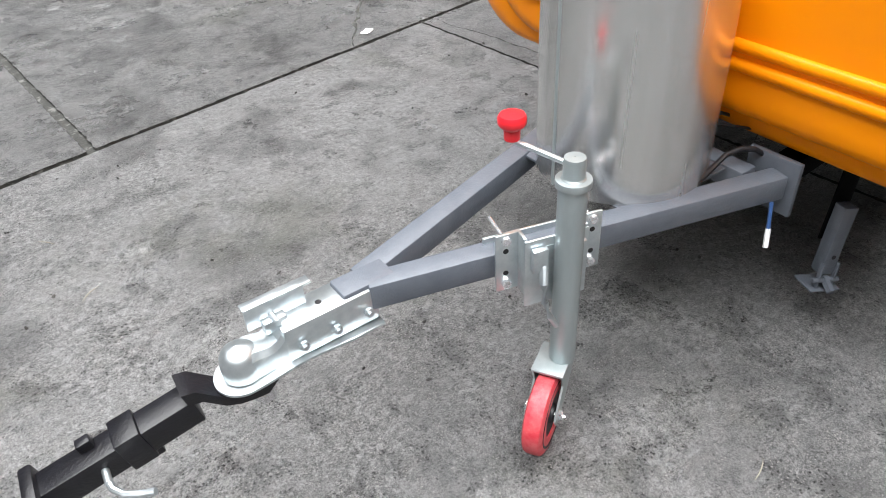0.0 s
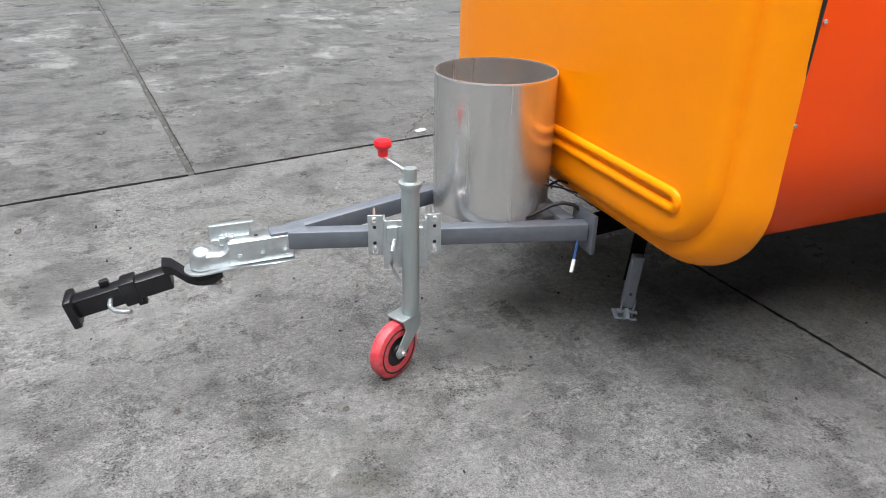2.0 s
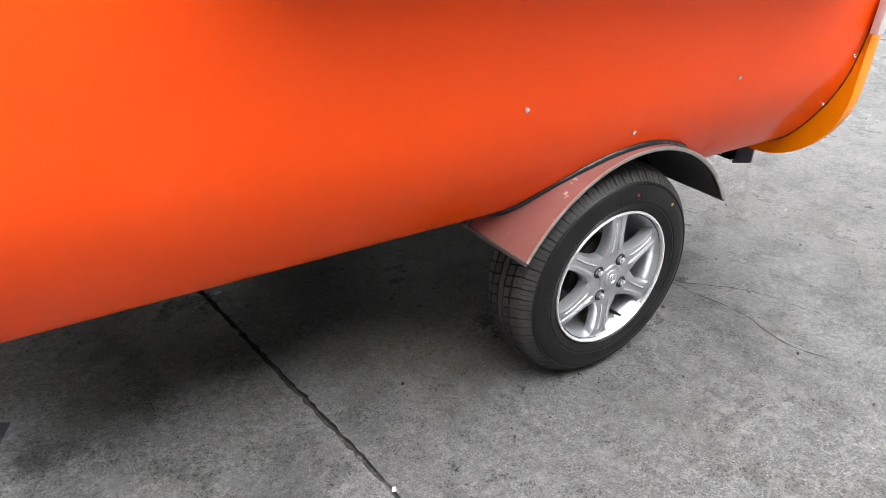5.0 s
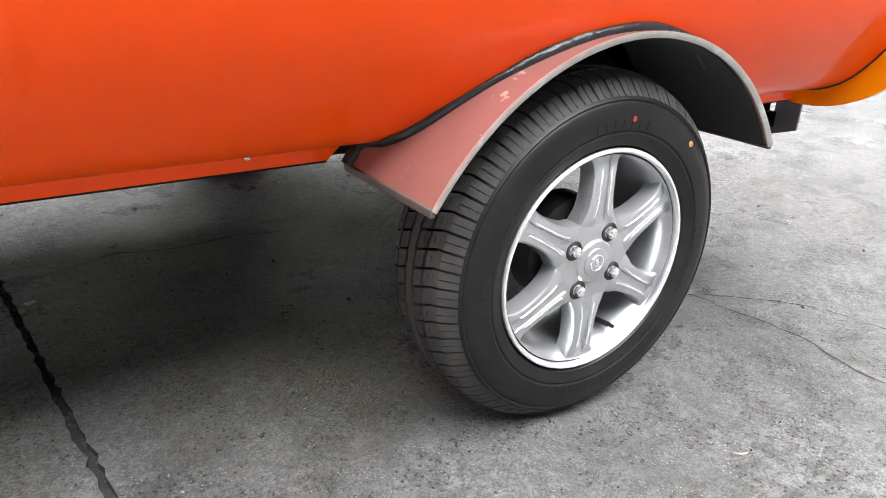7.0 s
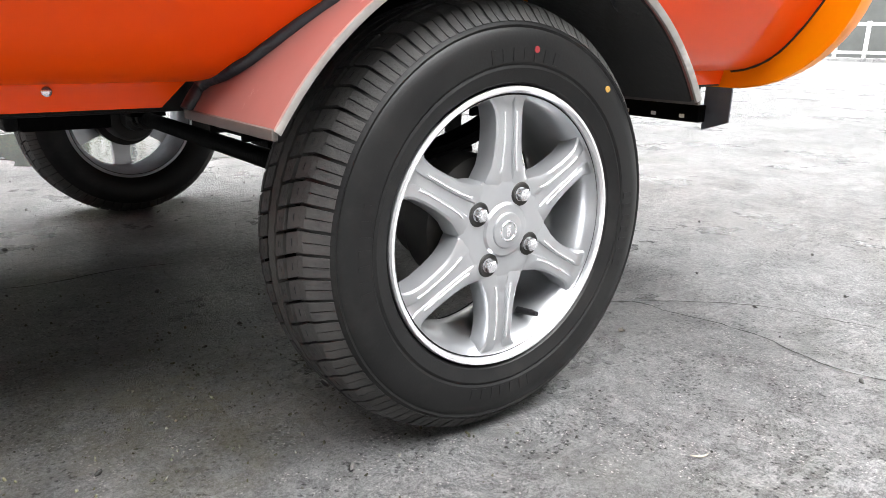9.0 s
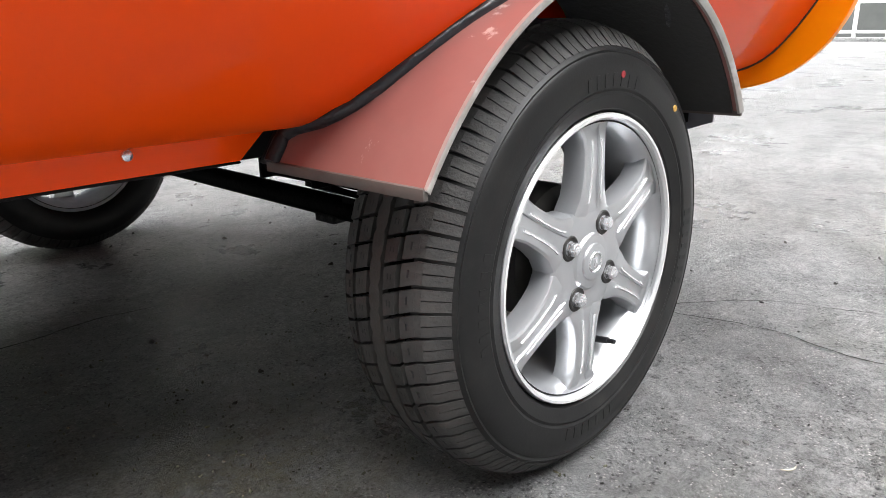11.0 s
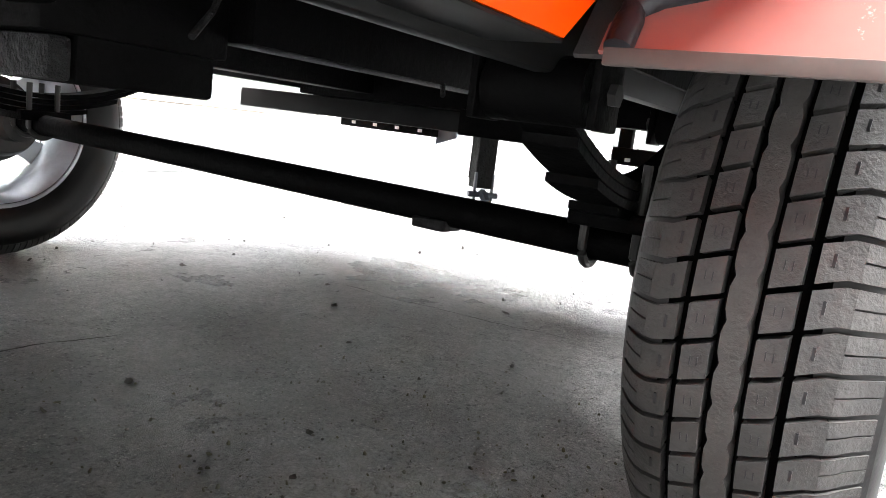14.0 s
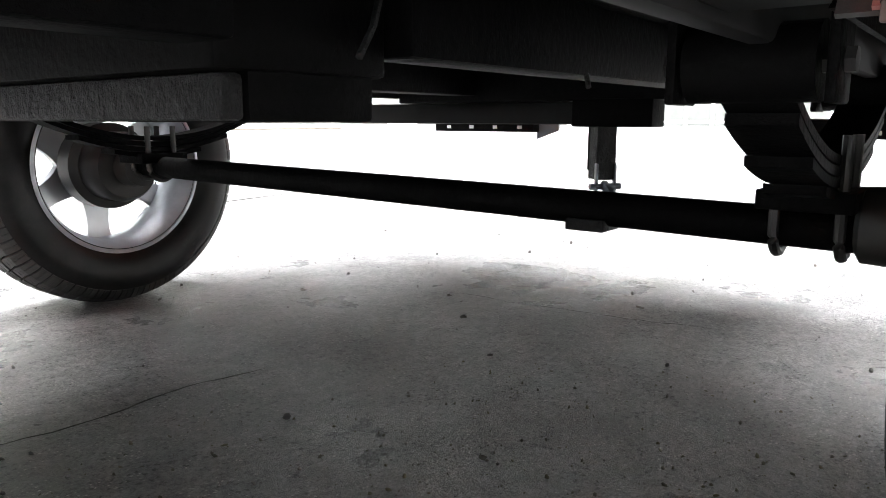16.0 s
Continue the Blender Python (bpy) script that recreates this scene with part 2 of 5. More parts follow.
M_FENDER.b.inputs["Coat Roughness"].default_value = 0.22
M_FENDER.tint(M_FENDER.noise(8, 5), (0.33, 0.155, 0.138), 0.6)
M_FENDER.tint(M_FENDER.noise(24, 6, 0.7, (1, 1, 1), 0.63, 0.69), (0.66, 0.54, 0.50), 0.75)
M_LIP = Shader("bare_worn_metal", (0.46, 0.45, 0.43), 0.42, 0.5)
M_LIP.tint(M_LIP.noise(50, 5), (0.34, 0.28, 0.24), 0.5)
M_LIP.tint(M_LIP.noise(18, 4, 0.6, (1, 1, 1), 0.6, 0.7), (0.75, 0.72, 0.68), 0.6)
M_EDGE = Shader("dull_primer_edge", (0.075, 0.066, 0.060), 0.6)
M_EDGE.tint(M_EDGE.noise(30, 5), (0.12, 0.10, 0.09), 0.6)
M_LINER = Shader("dark_fender_liner", (0.03, 0.03, 0.03), 0.7)
M_LINER.tint(M_LINER.noise(20, 5), (0.034, 0.032, 0.03), 0.6)
M_LINER.bump(M_LINER.noise(90, 4), 0.001, 0.6)
M_WHITE = Shader("white_plastic", (0.78, 0.78, 0.77), 0.4)
M_BLUE = Shader("blue_wire_plastic", (0.03, 0.08, 0.22), 0.4)
M_DRUM = Shader("brake_drum_iron", (0.02, 0.02, 0.02), 0.5, 0.3)
M_DRUM.tint(M_DRUM.noise(30, 5), (0.04, 0.036, 0.03), 0.6)


def concrete(name, patches, tone, mottle):
    """Stained grey concrete; patches: how much of its skin has flaked to white; tone: how pale it is; mottle: how blotchy."""
    def grey(v):
        return (v * tone, v * tone, v * tone)
    c = Shader(name, grey(0.30), 0.62)
    c.tint(c.noise(0.8, 7, 0.65, (1, 1, 1), 0.42, 0.60), grey(0.18), 0.9)
    c.tint(c.noise(6.5, 15, 0.84, (1, 1, 1), 0.49, 0.60), grey(0.40), 0.15 + 0.4 * patches)
    c.tint(c.noise(48, 12, 0.88, (1, 1, 1), 0.50, 0.54), grey(0.58), 0.7)
    c.tint(c.noise(60, 12, 0.88, (1, 1, 1), 0.51, 0.55), grey(0.04), 0.30 + 0.30 * mottle)
    c.tint(c.noise(230, 5, 0.85, (1, 1, 1), 0.50, 0.56), grey(0.64), 0.5)
    c.tint(c.noise(200, 5, 0.85, (1, 1, 1), 0.53, 0.585), grey(0.02), 0.5)
    c.tint(c.both(c.noise(1.9, 13, 0.82, (0.9, 1.05, 1), 0.53, 0.555), c.noise(0.55, 3, 0.5, (1, 1, 1), 0.44, 0.58)), grey(0.66), patches)
    c.tint(c.noise(3.0, 9, 0.66, (1, 1, 1), 0.50, 0.62), grey(0.085), 0.55 * mottle)
    c.tint(c.noise(9.0, 9, 0.70, (1, 1, 1), 0.53, 0.60), grey(0.075), 0.5 * mottle)
    c.tint(c.noise(5.0, 10, 0.72, (1, 1.3, 1), 0.54, 0.62), grey(0.42), 0.34 * mottle)
    c.tint(c.noise(1.1, 8, 0.72, (1, 1, 1), 0.55, 0.68), (0.15 * tone, 0.155 * tone, 0.115 * tone), 0.45)
    c.tint(c.spots(22, 0.10, 0.26, c.noise(3.5, 5, 0.6, (1, 1, 1), 0.53, 0.60)), (0.05, 0.05, 0.05), 0.4 * mottle)
    c.tint(c.spots(75, 0.10, 0.24, c.noise(9, 6, 0.7, (1, 1, 1), 0.48, 0.56)), (0.02, 0.02, 0.02), 0.85)
    c.tint(c.spots(110, 0.08, 0.18, c.noise(20, 5, 0.7, (1, 1, 1), 0.48, 0.58)), (0.80, 0.79, 0.76), 0.95)
    c.tint(c.both(c.around(-0.28, 0.34, 0.30), c.noise(16, 8, 0.8, (1, 1, 1), 0.40, 0.58)), (0.24 * tone, 0.21 * tone, 0.105 * tone), 0.8)
    c.tint(c.both(c.around(-0.28, 0.34, 0.30), c.noise(40, 8, 0.8, (1, 1, 1), 0.52, 0.60)), (0.06, 0.06, 0.03), 0.7)
    c.gloss(c.noise(1.6, 6, 0.65), 0.22, 0.48)
    c.bump(c.noise(9, 12, 0.80), 0.020, 1.0)
    c.bump(c.noise(24, 6, 0.6, (1, 1, 1), 0.46, 0.66), 0.013, 1.0)
    c.bump(c.noise(75, 4, 0.6, (1, 1, 1), 0.38, 0.62), 0.0050, 1.0)
    c.bump(c.noise(60, 10, 0.85), 0.020, 1.0)
    return c


M_CONC = concrete("weathered_concrete", 0.12, 1.36, 0.95)
M_CONC_WORN = concrete("mottled_concrete", 0.22, 1.02, 0.6)
M_CONC_FLAKED = concrete("flaked_concrete", 0.85, 1.0, 1.0)
M_JOINT = Shader("dirt_filled_joint", (0.035, 0.035, 0.032), 0.9)
M_JOINT.tint(M_JOINT.noise(50, 4), (0.05, 0.05, 0.045), 0.6)
M_JOINT.tint(M_JOINT.noise(28, 6, 0.7, (1, 1, 1), 0.54, 0.60), (0.16, 0.16, 0.15), 0.8)
M_JOINT.bump(M_JOINT.noise(90, 4), 0.004, 1.0)

# ---- ground ----
bm = bmesh.new()
box(bm, -160, 160, -160, 160, -0.4, -0.011)
ground = tagged(part("ground", bm, M_JOINT), "grey stained concrete yard with dirt in its joints", "ground", kind="structure")


def wobble(p, q, step=0.018, amp=0.010):
    """Points from p to q with a worn, uneven line."""
    p, q = Vector((*p, 0)), Vector((*q, 0))
    d = q - p
    s = Vector((-d.y, d.x, 0)).normalized()
    own = 0.7 * (1 if s.x + 0.5 * s.y > 0 else -1)
    s = -s if s.x + 0.5 * s.y < 0 else s
    near = 6.0
    out = []
    n = max(2, int(min(d.length, 60) / step))
    for i in range(n):
        f = i / n
        v = p + d * f
        k = 1.0 if v.length < near + 4 else 0.3
        w = noise.noise(v * 4.0) * amp * 0.4 * k + noise.noise(v * 31.0) * amp * 0.35 * k + (noise.noise(v * 47.0 + Vector((own, 0, 0)) * 40) * 0.9 + noise.noise(v * 110.0) * 0.7) * amp * own * k
        out.append(v + s * w)
    return out


def slab(corners, skin, name="slab"):
    bm = bmesh.new()
    pts = []
    for i, p in enumerate(corners):
        pts += wobble(p, corners[(i + 1) % len(corners)])
    top = [bm.verts.new((v.x, v.y, 0)) for v in pts]
    mid = Vector((sum(v.x for v in pts) / len(pts), sum(v.y for v in pts) / len(pts), 0))
    rim = [bm.verts.new((v.x, v.y, -0.013)) for v in pts]
    f = bm.faces.new(top)
    for i in range(len(top)):
        j = (i + 1) % len(top)
        bm.faces.new((top[i], rim[i], rim[j], top[j])).material_index = 1
    bmesh.ops.triangulate(bm, faces=[f])
    ob = part(name, bm, skin, ground, sharp=60)
    ob.data.materials.append(M_JOINT.m)
    return ob


G = 0.008                      # half a joint


def joint_y(x):
    return 2.686 + 0.152 * x   # the long joint behind the trailer


def far_x(y):
    return -2.313 - 0.0855 * (y - 2.334)


def near_x(y):
    return -0.626 - 0.068 * y


slab([(near_x(-14) - G * 0.8, -14), (near_x(2.58) - G * 0.8, joint_y(-0.78) - G * 2.0), (-9, joint_y(-9) - G * 2.0), (-9, -14)], M_CONC)
slab([(near_x(-14) + G * 0.8, -14), (9, -14), (9, joint_y(9) - G * 2.0), (near_x(2.58) + G * 0.8, joint_y(-0.78) - G * 2.0)], M_CONC_WORN)
slab([(-9, joint_y(-9) + G * 1.6), (far_x(2.334) - G * 2.2, joint_y(-2.31) + G * 1.6), (far_x(14) - G * 2.2, 14), (-9, 14)], M_CONC_FLAKED)
slab([(far_x(2.334) + G * 2.2, joint_y(-2.29) + G * 1.6), (9, joint_y(9) + G * 1.6), (9, 14), (far_x(14) + G * 2.2, 14)], M_CONC_FLAKED)
# the yard beyond, a ring of the same concrete
bm = bmesh.new()
inner = [(-9.01, -14.01), (9.01, -14.01), (9.01, 14.01), (-9.01, 14.01)]
outer = [(-150, -150), (150, -150), (150, 150), (-150, 150)]
vi = [bm.verts.new((*p, -0.001)) for p in inner]
vo = [bm.verts.new((*p, -0.001)) for p in outer]
for i in range(4):
    bm.faces.new((vi[i], vi[(i + 1) % 4], vo[(i + 1) % 4], vo[i]))
part("yard_surface", bm, M_CONC_WORN, ground)


def crack(pts, width=0.004, seed=0):
    bm = bmesh.new()
    line = []
    for p, q in zip(pts, pts[1:]):
        p, q = Vector((*p, 0)), Vector((*q, 0))
        n = max(2, int((q - p).length / 0.02))
        line += [p + (q - p) * i / n for i in range(n)]
    rows = []
    for i, v in enumerate(line):
        o = Vector((noise.noise(v * 9 + Vector((seed, 0, 0))), noise.noise(v * 9 + Vector((0, seed, 5))), 0)) * 0.018
        o += Vector((noise.noise(v * 40), noise.noise(v * 40 + Vector((7, 0, 0))), 0)) * 0.006
        w = width * (0.25 + abs(noise.noise(v * 14 + Vector((3, seed, 0)))) * 1.4) * math.sin(math.pi * (i + 0.5) / len(line)) ** 0.4
        d = line[min(i + 1, len(line) - 1)] - line[max(i - 1, 0)]
        s = Vector((-d.y, d.x, 0)).normalized() * w
        rows.append([bm.verts.new(v + o + s + Vector((0, 0, 0.0015))), bm.verts.new(v + o - s + Vector((0, 0, 0.0015)))])
    for a, b in zip(rows, rows[1:]):
        bm.faces.new((a[0], a[1], b[1], b[0]))
    return part("crack", bm, M_JOINT, ground)


crack([(-1.172, 2.53), (-1.015, 2.79), (-0.844, 3.024), (-0.505, 3.256), (0.3, 3.6)], 0.017, 1)
crack([(-0.743, 2.495), (-0.69, 2.2), (-0.656, 1.965), (-0.62, 1.6)], 0.006, 2)
crack([(-0.68, 0.94), (-0.587, 0.973), (-0.455, 1.01), (-0.36, 0.985), (-0.206, 0.989), (-0.05, 0.96)], 0.004, 3)
crack([(0.47, 0.30), (0.556, 0.197), (0.605, 0.055), (0.575, -0.2), (0.62, -0.34)], 0.0028, 4)
crack([(0.49, 0.25), (0.64, 0.16), (0.77, 0.0), (0.82, -0.2)], 0.0022, 5)
crack([(0.47, 1.05), (0.49, 0.891), (0.504, 0.692), (0.563, 0.457)], 0.0030, 6)
crack([(-4.6, 2.95), (-3.9, 3.35), (-3.2, 3.45)], 0.006, 7)
crack([(1.4, 5.9), (2.71, 4.79), (3.43, 4.08), (4.6, 4.5), (5.87, 4.87)], 0.022, 8)

# ---- trailer ----
trailer = tagged(new("food_trailer"), "orange and red fibreglass food trailer parked on its jockey wheel", "trailer")
SEAM_F, SEAM_R, NOSE, TAIL = -1.262, 0.80, -1.376, 0.95
YB = 0.740                     # centre line of the body
FX, FZ, FR = 0.031, 0.190, 0.397
FV = 0.412 / 0.397             # the arch stands a little taller than round
SIDE = ((2.12, -0.047), (1.5, -0.047), (1.05, -0.047), (0.92, -0.042), (0.80, -0.033), (0.74, -0.027), (0.695, -0.020), (0.65, -0.007), (0.60, 0.014), (0.559, 0.038), (0.529, 0.058), (0.506, 0.076), (0.487, 0.093), (0.470, 0.114), (0.458, 0.137), (0.450, 0.160), (0.446, 0.186))


def side_line():
    """Outer line of the near side, from the roof down to the crease over the skirt."""
    return [(y, z) for z, y in SIDE]


def side_y(z):
    """Where the near side's surface stands at height z."""
    if z <= 0.446:
        return 0.186
    return float(np.interp(z, [p[0] for p in SIDE[::-1]], [p[1] for p in SIDE[::-1]]))


def arch_z(x):
    """Lower edge of the side panel: the crease over the skirt, or the wheel arch."""
    u = (x - FX) / FR
    return max(0.446, FZ + FV * FR * math.sqrt(1 - u * u)) if abs(u) < 1 else 0.446


def panel_ring(x, mirror):
    """Closed section of the side panel at x."""
    zs = [p[0] for p in SIDE]
    last = float(np.interp(-arch_z(x), [-z for z in zs], range(len(zs))))
    out = []
    for i in range(30):
        k = last * i / 29
        out.append((float(np.interp(k, range(len(zs)), [p[1] for p in SIDE])), float(np.interp(k, range(len(zs)), zs))))
    inn = []
    for i, (y, z) in enumerate(out):
        a, b = out[max(i - 1, 0)], out[min(i + 1, len(out) - 1)]
        d = Vector((b[0] - a[0], b[1] - a[1])).normalized()
        inn.append((y - d.y * 0.007, z + d.x * 0.007))
    pts = out + inn[::-1]
    return [(x, 2 * YB - y if mirror else y, z) for y, z in pts]


for mirror in (False, True):
    bm = bmesh.new()
    columns = [SEAM_F, -1.0, -0.7, -0.45, -0.36] + [FX - 0.36 + 0.72 * i / 48 for i in range(49)] + [0.45, 0.6, SEAM_R]
    loft(bm, [panel_ring(x, mirror) for x in columns])
    part("side_panel", bm, M_RED, trailer, "glossy red-orange side panel rolled under at the bottom")
    bm = bmesh.new()
    y0 = 0.2155 if not mirror else 2 * YB - 0.2205
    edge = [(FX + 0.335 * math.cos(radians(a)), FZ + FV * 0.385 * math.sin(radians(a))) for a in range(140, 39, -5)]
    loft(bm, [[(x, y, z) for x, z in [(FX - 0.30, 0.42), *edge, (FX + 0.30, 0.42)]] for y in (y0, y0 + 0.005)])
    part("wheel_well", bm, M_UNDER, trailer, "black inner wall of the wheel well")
    y0, y1 = (0.202, 0.207) if not mirror else (2 * YB - 0.207, 2 * YB - 0.202)
    for outline in ([(-1.19, 0.418), (-0.322, 0.418), (-0.285, 0.456), (-1.19, 0.456)], [(0.378, 0.418), (0.84, 0.418), (0.84, 0.456), (0.342, 0.456)]):
        bm = bmesh.new()
        lean = -0.2 if not mirror else 0.2
        loft(bm, [[(x, y + lean * (z - 0.450), z) for x, z in outline] for y in (y0, y1)])
        part("skirt", bm, M_RED, trailer, "red-orange lower skirt strip")
        bm = bmesh.new()
        x0, x1 = (min(p[0] for p in outline), max(p[0] for p in outline))
        lip = (0.209, 0.256) if not mirror else (2 * YB - 0.256, 2 * YB - 0.209)
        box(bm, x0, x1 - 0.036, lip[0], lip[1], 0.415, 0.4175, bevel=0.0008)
        part("skirt_lip", bm, M_RAILDARK, trailer, "grey folded lip under the skirt, darkened as if in shade")
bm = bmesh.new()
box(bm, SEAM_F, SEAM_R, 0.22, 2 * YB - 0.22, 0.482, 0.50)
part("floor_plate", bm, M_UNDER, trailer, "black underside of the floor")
bm = bmesh.new()
box(bm, SEAM_F, SEAM_R, -0.045, 2 * YB + 0.045, 2.10, 2.16, bevel=0.01)
part("roof_panel", bm, M_YELLOW, trailer)


def cap(name, seam, stations):
    bm = bmesh.new()
    rings = []
    for x, ins in stations:
        r = max(0.225 - ins * 0.55, 0.06)
        far_in = ins * (2.6 if name == "front_cap" else 1.0)
        rings.append([(x, y, z) for y, z in rounded(-0.044 + ins, 2 * YB + 0.044 - far_in, 0.412 + ins, 2.2 - ins, r, 12)])
    loft(bm, rings, caps=(name == "rear_cap", True))
    return part(name, bm, M_YELLOW, trailer, sharp=50)


quarter = [(SEAM_F - 0.081 * math.sin(radians(a)), 0.05 * (1 - math.cos(radians(a)))) for a in range(0, 91, 9)]
front = [(SEAM_F + 0.004, 0.0)] + quarter
front += [(-1.3435, 0.056), (-1.3445, 0.0605), (-1.350, 0.063), (-1.360, 0.067), (-1.369, 0.075), (-1.375, 0.088), (NOSE, 0.11), (NOSE, 0.2)]
cap("front_cap", SEAM_F, front)
quarter = [(SEAM_R + (TAIL - SEAM_R) * math.sin(radians(a)), 0.09 * (1 - math.cos(radians(a)))) for a in range(0, 91, 9)]
cap("rear_cap", SEAM_R, [(SEAM_R - 0.004, 0.0)] + quarter + [(TAIL, 0.2)])

# two raised ribs that run across the nose and close in a rounded end
loop = [(NOSE + 0.002, y, 0.615) for y in np.linspace(1.20, 0.132, 24)]
loop += [(NOSE + 0.002, y, z) for y, z in arc(0.132, 0.597, 0.018, 90, 270, 10)][1:]
loop += [(NOSE + 0.002, y, 0.579) for y in np.linspace(0.132, 1.20, 24)][1:]
loop += [(NOSE + 0.002, y, z) for y, z in arc(1.20, 0.597, 0.018, -90, 90, 10)][1:-1]
bm = bmesh.new()
sweep(bm, loop, 0.0135, 14, loop=True, up=(1, 0, 0))
part("moulded_rib", bm, M_YELLOW, trailer, sharp=80)

# black gaskets in both seams
for x, r in ((SEAM_F + 0.004, 0.0045), (SEAM_R - 0.003, 0.0045)):
    for mirror in (False, True):
        pts = [(x, y + 0.0015, z) for y, z in side_line()]
        if mirror:
            pts = [(x, 2 * YB - y, z) for _, y, z in pts]
        bm = bmesh.new()
        sweep(bm, pts, r, 8)
        part("seam_gasket", bm, M_GASKET, trailer, "black rubber seam gasket")

# pan-head screws in the side
bm = bmesh.new()
lathe(bm, [(0.0005, 0.004), (0.003, 0.0036), (0.0048, 0.0022), (0.0052, 0.0)], n=12, caps=True)
screw = part("screw", bm, M_CHROME, trailer, "small bright pan-head screw")
spots = [(-1.245, z) for z in (1.42, 1.21, 1.01, 0.806, 0.629)] + [(0.775, z) for z in (1.3, 1.1, 0.92, 0.74, 0.60)]
spots += [(-0.392, 0.980), (-0.364, 0.743), (0.269, 0.735), (0.40, 0.95), (-0.034, 0.647), (-0.8, 1.25), (-0.40, 1.25), (0.4, 1.25)]
first = True
for x, z in spots:
    y = side_y(z)
    tilt = -math.degrees(math.atan2(side_y(z - 0.01) - side_y(z + 0.01), 0.02))
    m = pose(x, y - 0.0005, z, 90 - tilt, 0, 0)
    if first:
        screw.matrix_basis = m
        first = False
    else:
        again(screw, m=m)
again(screw, m=pose(-0.432, 0.2035, 0.438, 90, 0, 0))
again(screw, m=pose(-0.9, 0.2035, 0.438, 90, 0, 0))
again(screw, m=pose(0.62, 0.2035, 0.438, 90, 0, 0))

# white strip on the rear seam
bm = bmesh.new()
box(bm, 0.772, 0.806, -0.068, -0.045, 0.80, 1.6, bevel=0.004)
part("corner_strip", bm, M_WHITE, trailer, "white plastic corner strip")

# serving ledge along the side
bm = bmesh.new()
box(bm, -0.92, 0.62, -0.22, -0.052, 1.14, 1.17, bevel=0.006)
part("serving_ledge", bm, M_RED, trailer, "narrow red serving ledge on the side")

# ---- chassis ----
for y0 in (0.256, 2 * YB - 0.274):
    bm = bmesh.new()
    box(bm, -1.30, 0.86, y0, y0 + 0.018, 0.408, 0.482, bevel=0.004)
    part("chassis_rail", bm, M_RAILDARK, trailer, "dull grey chassis rail, darkened as if in deep shade")
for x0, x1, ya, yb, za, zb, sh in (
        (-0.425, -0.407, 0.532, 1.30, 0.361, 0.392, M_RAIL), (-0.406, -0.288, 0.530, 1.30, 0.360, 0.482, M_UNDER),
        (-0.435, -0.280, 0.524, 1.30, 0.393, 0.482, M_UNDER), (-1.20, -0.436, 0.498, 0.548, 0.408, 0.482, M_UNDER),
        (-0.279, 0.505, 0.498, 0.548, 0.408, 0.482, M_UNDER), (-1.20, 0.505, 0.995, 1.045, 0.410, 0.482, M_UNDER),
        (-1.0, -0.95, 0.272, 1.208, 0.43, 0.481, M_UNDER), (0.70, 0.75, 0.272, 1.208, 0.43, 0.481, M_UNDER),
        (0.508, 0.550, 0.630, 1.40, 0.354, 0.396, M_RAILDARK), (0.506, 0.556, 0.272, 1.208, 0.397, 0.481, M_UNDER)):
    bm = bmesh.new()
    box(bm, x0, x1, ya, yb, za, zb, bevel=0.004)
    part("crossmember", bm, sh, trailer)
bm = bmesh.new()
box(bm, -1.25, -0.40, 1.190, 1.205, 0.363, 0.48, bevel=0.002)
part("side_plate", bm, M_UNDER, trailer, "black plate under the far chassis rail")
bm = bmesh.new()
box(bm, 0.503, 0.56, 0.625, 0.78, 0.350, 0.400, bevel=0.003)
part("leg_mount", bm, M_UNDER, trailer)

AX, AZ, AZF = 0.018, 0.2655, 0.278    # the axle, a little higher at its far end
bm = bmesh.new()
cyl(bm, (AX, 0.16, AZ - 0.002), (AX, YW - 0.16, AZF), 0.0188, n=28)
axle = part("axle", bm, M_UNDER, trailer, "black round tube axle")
bm = bmesh.new()
box(bm, AX - 0.02, AX + 0.02, 0.469, 0.515, 0.243, 0.256, bevel=0.002)
part("axle_tag", bm, M_RAIL, axle)

